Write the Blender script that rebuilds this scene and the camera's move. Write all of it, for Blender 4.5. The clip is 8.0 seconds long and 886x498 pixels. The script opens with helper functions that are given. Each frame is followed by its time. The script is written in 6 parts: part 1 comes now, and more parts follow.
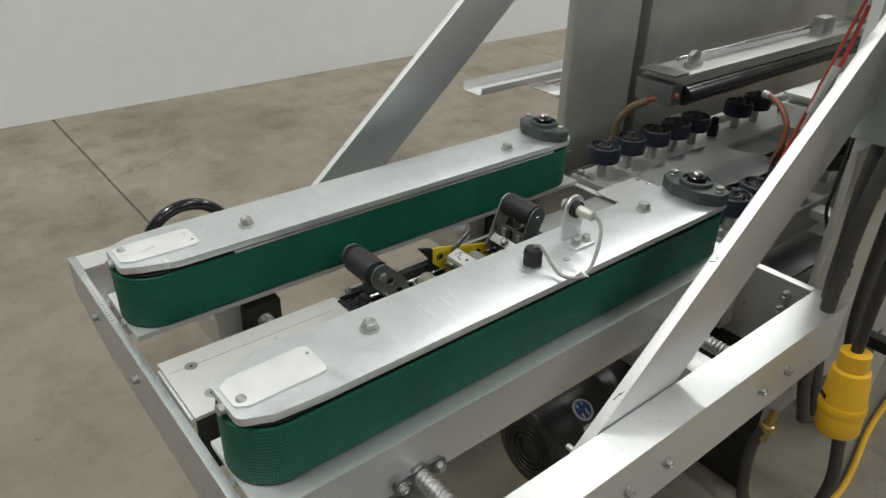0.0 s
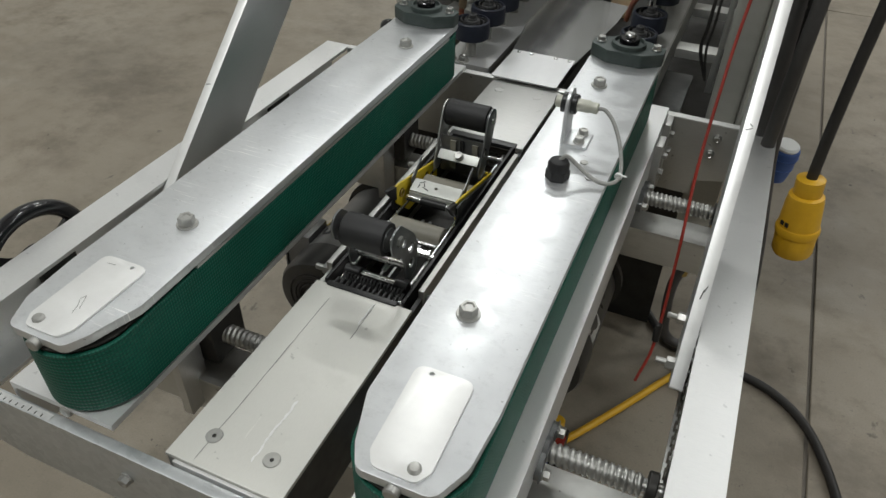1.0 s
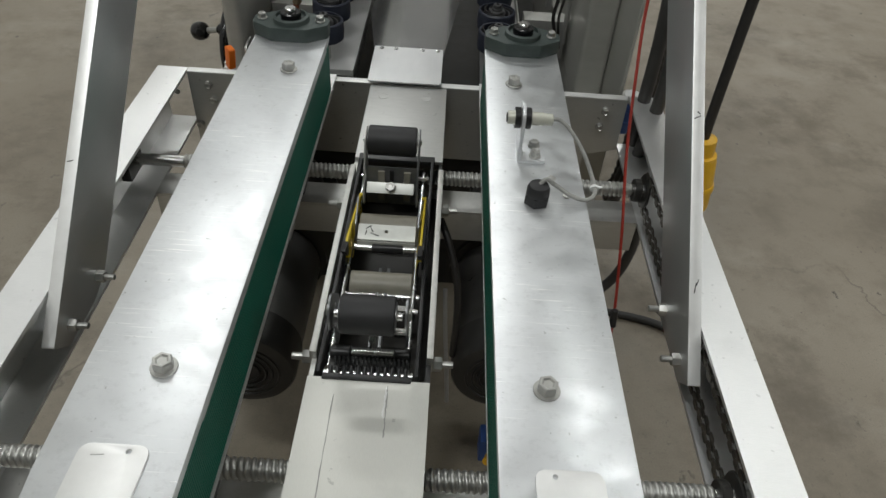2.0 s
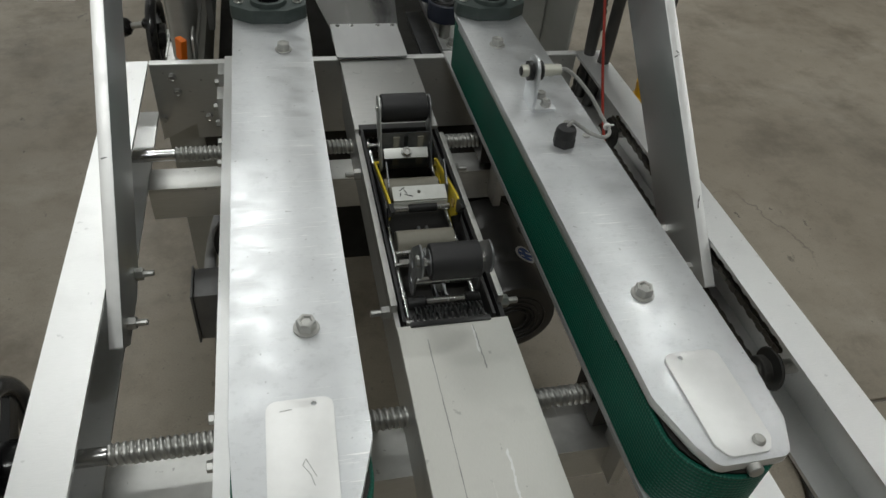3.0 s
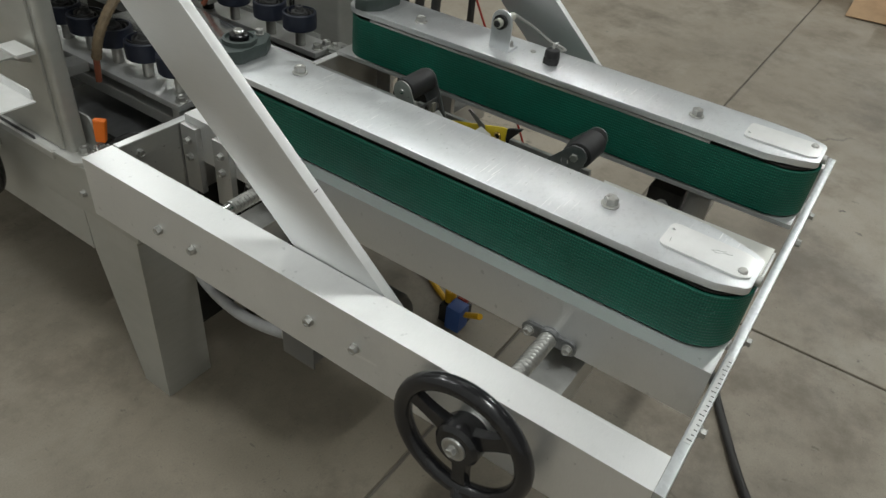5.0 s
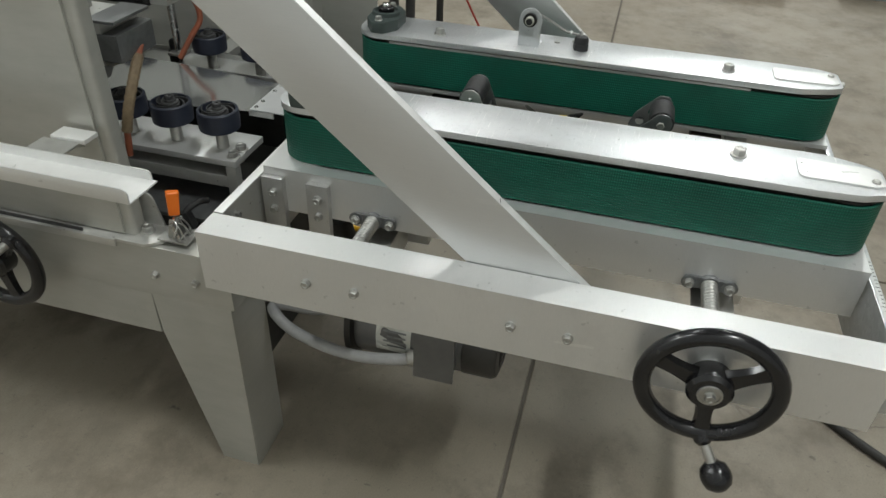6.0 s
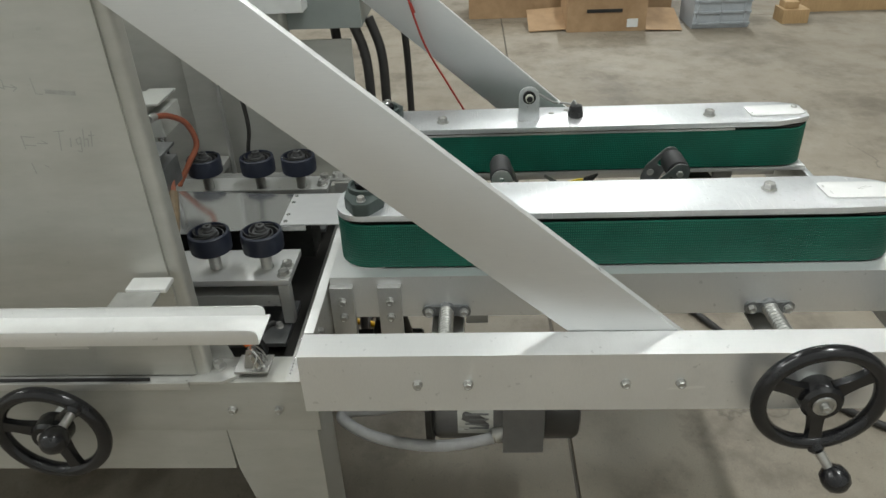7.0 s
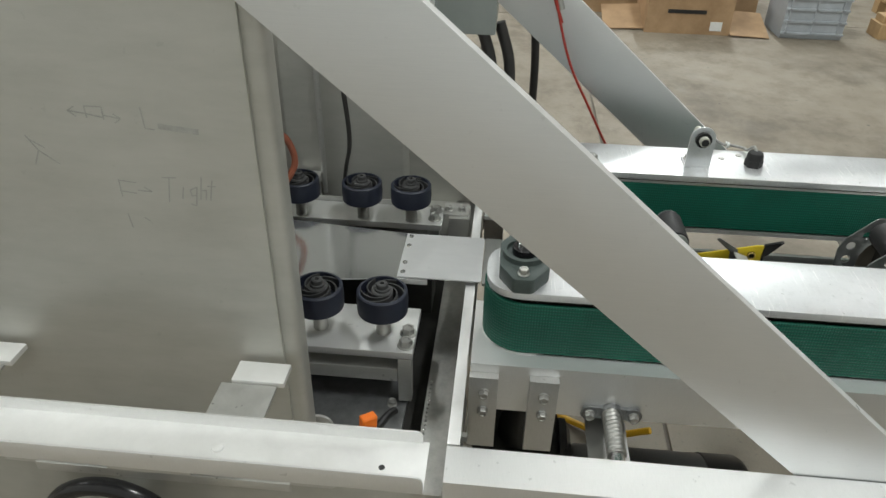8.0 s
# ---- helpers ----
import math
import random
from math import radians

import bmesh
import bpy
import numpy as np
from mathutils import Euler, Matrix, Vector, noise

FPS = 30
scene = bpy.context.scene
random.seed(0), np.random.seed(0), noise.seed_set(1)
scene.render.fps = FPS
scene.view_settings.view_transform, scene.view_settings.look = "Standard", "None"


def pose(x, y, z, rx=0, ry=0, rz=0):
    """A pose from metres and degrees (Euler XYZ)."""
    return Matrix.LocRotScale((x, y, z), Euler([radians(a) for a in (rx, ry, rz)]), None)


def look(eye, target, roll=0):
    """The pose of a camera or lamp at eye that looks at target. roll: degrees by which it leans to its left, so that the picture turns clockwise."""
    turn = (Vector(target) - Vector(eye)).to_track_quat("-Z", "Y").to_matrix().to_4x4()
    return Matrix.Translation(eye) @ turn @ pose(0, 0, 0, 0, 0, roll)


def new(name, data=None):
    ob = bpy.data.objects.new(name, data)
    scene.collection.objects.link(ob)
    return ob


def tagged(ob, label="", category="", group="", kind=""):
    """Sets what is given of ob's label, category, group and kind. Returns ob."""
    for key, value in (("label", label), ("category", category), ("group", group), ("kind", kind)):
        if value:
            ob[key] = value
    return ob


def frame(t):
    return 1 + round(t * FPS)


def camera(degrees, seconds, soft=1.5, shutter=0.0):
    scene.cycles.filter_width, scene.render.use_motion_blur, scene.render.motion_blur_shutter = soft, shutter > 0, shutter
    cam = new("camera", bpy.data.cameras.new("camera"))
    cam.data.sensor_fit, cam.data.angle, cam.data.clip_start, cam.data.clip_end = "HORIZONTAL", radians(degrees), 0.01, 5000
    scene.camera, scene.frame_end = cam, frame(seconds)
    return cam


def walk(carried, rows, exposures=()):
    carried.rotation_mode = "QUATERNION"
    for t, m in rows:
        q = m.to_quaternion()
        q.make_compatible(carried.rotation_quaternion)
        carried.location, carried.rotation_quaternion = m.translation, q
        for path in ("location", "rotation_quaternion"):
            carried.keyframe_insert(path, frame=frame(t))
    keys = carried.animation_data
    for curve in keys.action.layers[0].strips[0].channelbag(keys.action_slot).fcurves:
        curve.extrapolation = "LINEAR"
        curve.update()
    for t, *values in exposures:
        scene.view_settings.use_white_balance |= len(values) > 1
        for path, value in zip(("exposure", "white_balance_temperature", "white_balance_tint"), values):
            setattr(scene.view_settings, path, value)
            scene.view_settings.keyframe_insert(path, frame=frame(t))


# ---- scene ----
cam = camera(64.04, 8.0)
PATH = [
    (0, (0.8390, -0.4160, 1.4030), (-0.5030, 0.6920, 0.4170), 1.50),
    (0.2, (0.7508, -0.4728, 1.3822), (-0.4664, 0.7212, 0.3370), 1.90),
    (0.5, (0.5790, -0.4910, 1.3580), (-0.4270, 0.7810, 0.1870), -1.00),
    (0.8, (0.4532, -0.4992, 1.3730), (-0.3400, 0.8682, 0.1474), 0.38),
    (1, (0.3690, -0.5110, 1.3720), (-0.2330, 0.9200, 0.1110), 1.50),
    (1.2, (0.2840, -0.5310, 1.3810), (-0.1000, 0.9530, 0.0970), 1.80),
    (2.3, (0.0150, -0.3870, 1.4020), (0.1040, 1.0650, 0.0290), 5.00),
    (2.5, (-0.0260, -0.3830, 1.3990), (0.1220, 1.0470, 0.0090), 5.40),
    (2.7, (-0.0906, -0.4108, 1.3934), (0.1456, 1.0130, 0.0096), 6.26),
    (3, (-0.1920, -0.4850, 1.3960), (0.2200, 0.9370, 0.0520), 6.30),
    (3.2, (-0.2714, -0.5358, 1.4052), (0.2716, 0.8612, 0.0808), 4.90),
    (3.5, (-0.3660, -0.5470, 1.3970), (0.3590, 0.8040, 0.1120), 6.80),
    (3.7, (-0.4290, -0.5184, 1.3822), (0.4074, 0.7878, 0.1186), 8.30),
    (4, (-0.5310, -0.4410, 1.3740), (0.4480, 0.7710, 0.1210), 7.90),
    (4.2, (-0.6090, -0.4018, 1.3746), (0.4460, 0.7372, 0.1148), 7.86),
    (4.5, (-0.7630, -0.3540, 1.3720), (0.4140, 0.6660, 0.1170), 7.80),
    (4.7, (-0.8900, -0.3220, 1.3900), (0.3630, 0.6110, 0.1420), 7.40),
    (5.8, (-1.2140, 0.1140, 1.3680), (0.3230, 0.6010, 0.1860), 3.10),
    (6, (-1.2810, 0.2030, 1.3750), (0.2830, 0.5980, 0.1920), 2.40),
    (6.3, (-1.3836, 0.3244, 1.4248), (0.2368, 0.5814, 0.2820), 1.00),
    (6.5, (-1.4150, 0.3860, 1.4360), (0.2420, 0.6090, 0.3380), -0.80),
    (7, (-1.3460, 0.5290, 1.4330), (0.3610, 0.6200, 0.3950), -2.50),
    (7.3, (-1.2666, 0.6176, 1.4338), (0.4432, 0.7324, 0.4020), -2.24),
    (7.5, (-1.2170, 0.6550, 1.4380), (0.4750, 0.8430, 0.3880), -4.40),
    (7.8, (-1.1190, 0.7350, 1.4410), (0.5530, 0.8910, 0.3540), -2.50),
    (8, (-1.0570, 0.7720, 1.4230), (0.6170, 0.9120, 0.3370), 1.20),
]
walk(cam, [(t, look(eye, target, roll)) for t, eye, target, roll in PATH], ((0, 0.2, 6500, 10.5), (0.5, 0.05, 6500, 10.5), (1, -0.15, 6500, 11.5), (2.5, -0.30, 6490, 11), (3, -0.54, 6490, 10.5), (3.5, -0.5, 6490, 10.5), (4, -0.32, 6500, 10.5), (4.6, -0.22, 6480, 10), (6, 0.22, 6440, 8.7), (7, 0.38, 6440, 8.5), (8, 0.4, 6480, 9)))

# ---- light of the hall: unseen ceiling strip lamps, placed by their highlights ----
FLOOR = 0.028
world = bpy.data.worlds.new("hall_world")
world.use_nodes = True
world.node_tree.nodes["Background"].inputs[0].default_value = (0.8, 0.82, 0.85, 1)
world.node_tree.nodes["Background"].inputs[1].default_value = 0.03
scene.world = world
LAMP_POWER = 620
# the lamp at (-1.3, -2.2) is added as fill for floor and front faces
LAMPS, LAMP_Z = ((-2.1, 9.6, 0.45), (4.3, 10.8, 0.5), (-2.1, 5.6, 0.18), (-1.3, -2.2, 0.42), (3.6, 4.0, 0.20), (9.4, 3.6, 0.20), (8.7, -1.8, 0.27), (13.2, -2.0, 0.55), (8.7, -6.0, 0.15)), 8.0


# ---- materials ----
def nodes_of(name):
    m = bpy.data.materials.new(name)
    m.use_nodes = True
    t = m.node_tree
    return m, t, t.nodes["Principled BSDF"]


def add(t, kind, **kw):
    n = t.nodes.new(kind)
    for k, v in kw.items():
        n.inputs[k.replace("_", " ")].default_value = v
    return n


def ramp(t, src, stops):
    r = t.nodes.new("ShaderNodeValToRGB")
    e = r.color_ramp.elements
    while len(e) < len(stops):
        e.new(0.5)
    for el, (p, c) in zip(e, stops):
        el.position = p
        el.color = (c, c, c, 1) if isinstance(c, (int, float)) else (*c, 1)
    t.links.new(src, r.inputs[0])
    return r.outputs[0]


def mixed(t, fac, a, b):
    n = t.nodes.new("ShaderNodeMix")
    n.data_type = "RGBA"
    for sock, v in ((n.inputs[0], fac), (n.inputs[6], a), (n.inputs[7], b)):
        if isinstance(v, (int, float)):
            sock.default_value = v
        elif isinstance(v, tuple):
            sock.default_value = (*v, 1)
        else:
            t.links.new(v, sock)
    return n.outputs[2]


def coords(t, scale=(1, 1, 1), shift=(0, 0, 0)):
    c = t.nodes.new("ShaderNodeTexCoord")
    m = t.nodes.new("ShaderNodeMapping")
    m.inputs["Location"].default_value = shift
    m.inputs["Scale"].default_value = scale
    t.links.new(c.outputs["Object"], m.inputs[0])
    return m.outputs[0]


def noise_tex(t, vec, scale, detail=4, rough=0.55):
    n = add(t, "ShaderNodeTexNoise", Scale=scale, Detail=detail, Roughness=rough)
    t.links.new(vec, n.inputs["Vector"])
    return n.outputs[0]


def bump(t, b, height, strength, distance):
    n = add(t, "ShaderNodeBump", Strength=strength, Distance=distance)
    t.links.new(height, n.inputs["Height"])
    t.links.new(n.outputs[0], b.inputs["Normal"])


def surface(name, dark, light, rough=(0.4, 0.6), metal=0.0, scale=30.0, grain=400.0, relief=0.15, stretch=(1, 1, 1), coarse=3.0, wear=0.0):
    """A worn surface: colour between dark and light over two noises, roughness between two values, fine relief."""
    m, t, b = nodes_of(name)
    v = coords(t)
    vs = coords(t, stretch)
    big, fine = noise_tex(t, v, coarse, 5), noise_tex(t, vs, scale, 6, 0.65)
    add_ = t.nodes.new("ShaderNodeMath")
    add_.operation = "ADD"
    t.links.new(big, add_.inputs[0])
    t.links.new(fine, add_.inputs[1])
    half = t.nodes.new("ShaderNodeMath")
    half.operation = "MULTIPLY"
    half.inputs[1].default_value = 0.5
    t.links.new(add_.outputs[0], half.inputs[0])
    f = ramp(t, half.outputs[0], ((0.36, 0.0), (0.64, 1.0)))
    col = mixed(t, f, dark, light)
    if wear:
        # sparse nicks, rubbed smudges and a few long scratches
        nick = ramp(t, noise_tex(t, v, 75, 3, 0.5), ((0.70, 0.0), (0.725, wear)))
        smudge = ramp(t, noise_tex(t, v, 11, 5, 0.6), ((0.60, 0.0), (0.72, wear * 0.55)))
        line = ramp(t, noise_tex(t, coords(t, (90.0, 6.0, 40.0)), 1.0, 4, 0.6), ((0.715, 0.0), (0.73, wear)))
        low = tuple(c * 0.42 for c in dark)
        col = mixed(t, nick, col, low)
        col = mixed(t, smudge, col, tuple(c * 0.72 for c in dark))
        col = mixed(t, line, col, tuple(min(1.0, c * 1.18) for c in light))
    t.links.new(col, b.inputs["Base Color"])
    r = ramp(t, fine, ((0.3, rough[0]), (0.7, rough[1])))
    t.links.new(r, b.inputs["Roughness"])
    b.inputs["Metallic"].default_value = metal
    if relief:
        bump(t, b, noise_tex(t, vs, grain, 3), relief, 0.0006)
    return m


# milled aluminium of the belt covers: mottled, with scratches across
def plate_material(name="milled_aluminium", seed=0.0, marks=0.08):
    m, t, b = nodes_of(name)
    v = coords(t, (1, 1, 1), (seed, seed * 0.7, 0))
    big, mid = noise_tex(t, v, 9, 7, 0.66), noise_tex(t, coords(t, (1.0, 1.4, 1.0), (seed, 0, 0)), 85, 8, 0.76)
    scr = noise_tex(t, coords(t, (15.0, 430.0, 1.0), (seed, seed, 0)), 1.0, 5, 0.6)
    zone = noise_tex(t, coords(t, (0.6, 1.0, 1.0), (seed, seed, 0)), 9, 3, 0.5)
    gated = t.nodes.new("ShaderNodeMath")
    gated.operation = "MULTIPLY"
    t.links.new(ramp(t, scr, ((0.60, 0.0), (0.65, 1.0))), gated.inputs[0])
    t.links.new(ramp(t, zone, ((0.44, 0.0), (0.62, 1.0))), gated.inputs[1])
    col = mixed(t, ramp(t, big, ((0.35, 0.0), (0.68, 1.0))), (0.68, 0.695, 0.71), (0.735, 0.752, 0.765))
    col = mixed(t, ramp(t, mid, ((0.52, 0.0), (0.72, 0.5))), col, (0.52, 0.53, 0.54))
    col = mixed(t, gated.outputs[0], col, (0.97, 0.97, 0.97))
    stain = ramp(t, noise_tex(t, coords(t, (1.0, 0.8, 1.0), (seed, 0, 0)), 6.5, 6, 0.62), ((0.62, 0.0), (0.76, 0.18)))
    col = mixed(t, stain, col, (0.50, 0.505, 0.505))
    pit = ramp(t, noise_tex(t, v, 130, 3, 0.5), ((0.715, 0.0), (0.74, 0.6)))
    col = mixed(t, pit, col, (0.28, 0.28, 0.275))
    # short dark tool marks in a few places
    tool = ramp(t, noise_tex(t, coords(t, (60.0, 22.0, 1.0), (seed, 2 * seed, 0)), 1.0, 6, 0.7), ((0.66, 0.0), (0.70, marks)))
    col = mixed(t, tool, col, (0.33, 0.335, 0.34))
    t.links.new(col, b.inputs["Base Color"])
    b.inputs["Metallic"].default_value = 0.80
    # rubbed patches are duller than the mill finish between them
    patch = noise_tex(t, coords(t, (1.0, 1.2, 1.0), (seed, 0, 0)), 34, 5, 0.6)
    r = mixed(t, ramp(t, patch, ((0.38, 0.0), (0.62, 1.0))), (0.35, 0.35, 0.35), (0.47, 0.47, 0.47))
    t.links.new(mixed(t, gated.outputs[0], r, (0.62, 0.62, 0.62)), b.inputs["Roughness"])
    both = t.nodes.new("ShaderNodeMath")
    both.operation = "MULTIPLY_ADD"
    t.links.new(mid, both.inputs[0])
    both.inputs[1].default_value = 1.6
    t.links.new(gated.outputs[0], both.inputs[2])
    hammer = t.nodes.new("ShaderNodeMath")
    hammer.operation = "MULTIPLY_ADD"
    t.links.new(noise_tex(t, coords(t, (1.0, 0.8, 1.0), (seed, 0, 0)), 62, 3, 0.55), hammer.inputs[0])
    hammer.inputs[1].default_value = 1.7
    t.links.new(both.outputs[0], hammer.inputs[2])
    bump(t, b, hammer.outputs[0], 0.12, 0.0006)
    return m


def galvanised_material():
    m, t, b = nodes_of("galvanised_steel")
    v = coords(t)
    n = add(t, "ShaderNodeTexVoronoi", Scale=120.0)
    t.links.new(v, n.inputs["Vector"])
    s = t.nodes.new("ShaderNodeSeparateColor")
    t.links.new(n.outputs["Color"], s.inputs[0])
    t.links.new(mixed(t, s.outputs[0], (0.50, 0.52, 0.53), (0.58, 0.60, 0.61)), b.inputs["Base Color"])
    b.inputs["Metallic"].default_value = 0.85
    t.links.new(ramp(t, s.outputs[1], ((0.0, 0.36), (1.0, 0.46))), b.inputs["Roughness"])
    return m


def belt_material():
    m, t, b = nodes_of("green_belt_rubber")
    uv = t.nodes.new("ShaderNodeUVMap")
    hs = []
    for prof in ("X", "Y"):
        w = add(t, "ShaderNodeTexWave", Scale=1.0)
        w.bands_direction = prof
        mp = t.nodes.new("ShaderNodeMapping")
        mp.inputs["Scale"].default_value = (80.0, 61.0, 1.0)
        t.links.new(uv.outputs[0], mp.inputs[0])
        t.links.new(mp.outputs[0], w.inputs["Vector"])
        hs.append(w.outputs["Fac"])
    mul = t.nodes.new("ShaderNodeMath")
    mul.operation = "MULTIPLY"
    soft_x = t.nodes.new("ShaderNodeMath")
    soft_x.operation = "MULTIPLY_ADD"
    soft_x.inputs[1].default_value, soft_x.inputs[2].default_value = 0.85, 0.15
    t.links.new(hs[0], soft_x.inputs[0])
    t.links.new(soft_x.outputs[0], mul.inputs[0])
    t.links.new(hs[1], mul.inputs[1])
    n = noise_tex(t, coords(t), 12, 5)
    col = mixed(t, ramp(t, n, ((0.35, 0.0), (0.7, 1.0))), (0.001, 0.096, 0.062), (0.002, 0.137, 0.088))
    # shade between the ribs is put into the colour: low rib height darkens it
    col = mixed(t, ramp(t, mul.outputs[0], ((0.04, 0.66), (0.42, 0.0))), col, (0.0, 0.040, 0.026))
    t.links.new(col, b.inputs["Base Color"])
    b.inputs["Roughness"].default_value = 0.5
    b.inputs["Specular IOR Level"].default_value = 0.35
    bump(t, b, mul.outputs[0], 0.8, 0.0013)
    return m


def concrete_material():
    m, t, b = nodes_of("stained_concrete")
    v = coords(t)
    a, c, d = noise_tex(t, v, 0.9, 8, 0.6), noise_tex(t, v, 5.0, 8, 0.65), noise_tex(t, v, 60.0, 6, 0.7)
    col = mixed(t, ramp(t, a, ((0.32, 0.0), (0.66, 1.0))), (0.205, 0.174, 0.130), (0.300, 0.264, 0.209))
    col = mixed(t, ramp(t, c, ((0.50, 0.0), (0.76, 0.55))), col, (0.125, 0.103, 0.078))
    col = mixed(t, ramp(t, d, ((0.59, 0.0), (0.73, 0.6))), col, (0.10, 0.09, 0.07))
    blot = noise_tex(t, v, 2.3, 9, 0.72)
    col = mixed(t, ramp(t, blot, ((0.52, 0.0), (0.64, 0.5))), col, (0.140, 0.110, 0.074))
    worn = noise_tex(t, coords(t, (1.0, 1.6, 1.0)), 1.7, 7, 0.68)
    col = mixed(t, ramp(t, worn, ((0.55, 0.0), (0.68, 0.5))), col, (0.350, 0.318, 0.262))
    # scattered dark specks
    speck = noise_tex(t, coords(t, (1.0, 0.6, 1.0)), 13.0, 5, 0.62)
    col = mixed(t, ramp(t, speck, ((0.68, 0.0), (0.725, 0.75))), col, (0.075, 0.065, 0.052))
    # grime blotches, scuffs and small dark chips
    grime = ramp(t, noise_tex(t, v, 1.15, 9, 0.70), ((0.50, 0.0), (0.66, 0.62)))
    col = mixed(t, grime, col, (0.110, 0.094, 0.072))
    chip = ramp(t, noise_tex(t, coords(t, (1.0, 0.55, 1.0), (4.0, 1.0, 0)), 26.0, 4, 0.6), ((0.675, 0.0), (0.70, 0.85)))
    zone = ramp(t, noise_tex(t, v, 1.6, 3), ((0.46, 0.0), (0.58, 1.0)))
    few = t.nodes.new("ShaderNodeMath")
    few.operation = "MULTIPLY"
    t.links.new(chip, few.inputs[0])
    t.links.new(zone, few.inputs[1])
    col = mixed(t, few.outputs[0], col, (0.055, 0.048, 0.04))
    fine = ramp(t, noise_tex(t, v, 240.0, 3, 0.6), ((0.40, 0.0), (0.75, 0.35)))
    col = mixed(t, fine, col, (0.16, 0.14, 0.11))
    # hairline cracks on a few bends
    warp = t.nodes.new("ShaderNodeVectorMath")
    warp.operation = "MULTIPLY_ADD"
    nz = add(t, "ShaderNodeTexNoise", Scale=2.2, Detail=6.0, Roughness=0.6)
    t.links.new(v, nz.inputs["Vector"])
    t.links.new(nz.outputs["Color"], warp.inputs[0])
    warp.inputs[1].default_value = (0.5, 0.5, 0.0)
    t.links.new(v, warp.inputs[2])
    vo = add(t, "ShaderNodeTexVoronoi", Scale=0.55)
    vo.feature = "DISTANCE_TO_EDGE"
    t.links.new(warp.outputs[0], vo.inputs["Vector"])
    crack = ramp(t, vo.outputs["Distance"], ((0.0, 1.0), (0.0035, 0.0)))
    gate = ramp(t, noise_tex(t, v, 0.8, 2), ((0.53, 0.0), (0.60, 0.6)))
    mul = t.nodes.new("ShaderNodeMath")
    mul.operation = "MULTIPLY"
    t.links.new(crack, mul.inputs[0])
    t.links.new(gate, mul.inputs[1])
    col = mixed(t, mul.outputs[0], col, (0.075, 0.063, 0.05))
    t.links.new(col, b.inputs["Base Color"])
    t.links.new(ramp(t, c, ((0.3, 0.42), (0.7, 0.7))), b.inputs["Roughness"])
    bump(t, b, d, 0.2, 0.002)
    return m


ALU = plate_material()
ALU_MARKED = plate_material("marked_milled_aluminium", 3.7, 0.25)
GALV = galvanised_material()
BELT = belt_material()
CONCRETE = concrete_material()
RAIL = surface("satin_aluminium_rail", (0.70, 0.705, 0.70), (0.82, 0.82, 0.815), (0.34, 0.50), 0.78, 40, 600, 0.08, (3, 60, 3), wear=0.28)
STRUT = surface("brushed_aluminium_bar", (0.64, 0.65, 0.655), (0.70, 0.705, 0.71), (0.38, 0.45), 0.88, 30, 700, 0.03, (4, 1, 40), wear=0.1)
EDGE = surface("bright_metal_and_lit_edge", (0.78, 0.78, 0.77), (0.87, 0.87, 0.86), (0.36, 0.5), 0.5, 40, 500, 0.05)
STEEL = surface("stainless_sheet", (0.50, 0.50, 0.48), (0.62, 0.62, 0.60), (0.38, 0.5), 0.8, 25, 500, 0.06, (2, 2, 30), wear=0.7)
PANEL = surface("grey_brushed_panel", (0.40, 0.398, 0.366), (0.50, 0.497, 0.462), (0.40, 0.56), 0.5, 9, 400, 0.05, (1, 1, 4), 2.6, wear=0.1)
DECK2 = surface("worn_grey_plate", (0.42, 0.42, 0.41), (0.51, 0.51, 0.495), (0.40, 0.52), 0.85, 22, 500, 0.05, (2, 12, 1), wear=0.3)
DECK = surface("pale_machined_deck", (0.62, 0.615, 0.575), (0.71, 0.705, 0.665), (0.42, 0.55), 0.35, 40, 500, 0.06, (40, 3, 1), wear=0.4)
BEAMM = surface("grey_aluminium_beam", (0.50, 0.50, 0.49), (0.63, 0.63, 0.62), (0.36, 0.5), 0.85, 35, 400, 0.1, (3, 30, 3), wear=0.3)
ZINC = surface("zinc_plated_steel", (0.38, 0.38, 0.365), (0.54, 0.535, 0.51), (0.38, 0.52), 0.92, 80, 900, 0.1)
BRIGHT = surface("bright_steel_rod", (0.55, 0.55, 0.54), (0.72, 0.72, 0.71), (0.16, 0.3), 1.0, 60, 900, 0.05)
WHITEZ = surface("pale_zinc_bracket", (0.52, 0.53, 0.50), (0.66, 0.67, 0.64), (0.42, 0.55), 0.6, 30, 500, 0.05)
RUBBER = surface("black_roller_rubber", (0.010, 0.010, 0.011), (0.022, 0.022, 0.023), (0.5, 0.68), 0, 40, 300, 0.25)
HUBM = surface("dusty_black_plastic", (0.030, 0.030, 0.031), (0.062, 0.062, 0.063), (0.45, 0.6), 0, 70, 300, 0.2)
WHEELM = surface("navy_black_urethane", (0.009, 0.012, 0.024), (0.022, 0.027, 0.045), (0.4, 0.6), 0, 60, 300, 0.25)
BLACKP = surface("gloss_black_plastic", (0.008, 0.008, 0.009), (0.016, 0.016, 0.018), (0.14, 0.26), 0, 20, 300, 0.05)
BLACKM = surface("blackened_steel", (0.012, 0.012, 0.013), (0.04, 0.04, 0.04), (0.3, 0.5), 0.4, 40, 300, 0.2)
DARK = surface("oily_and_shade_dark_metal", (0.018, 0.0175, 0.016), (0.052, 0.05, 0.046), (0.35, 0.6), 0.5, 20, 200, 0.3)
ARMM = surface("grey_stamped_arm", (0.16, 0.165, 0.17), (0.28, 0.285, 0.29), (0.32, 0.48), 0.8, 40, 400, 0.1)
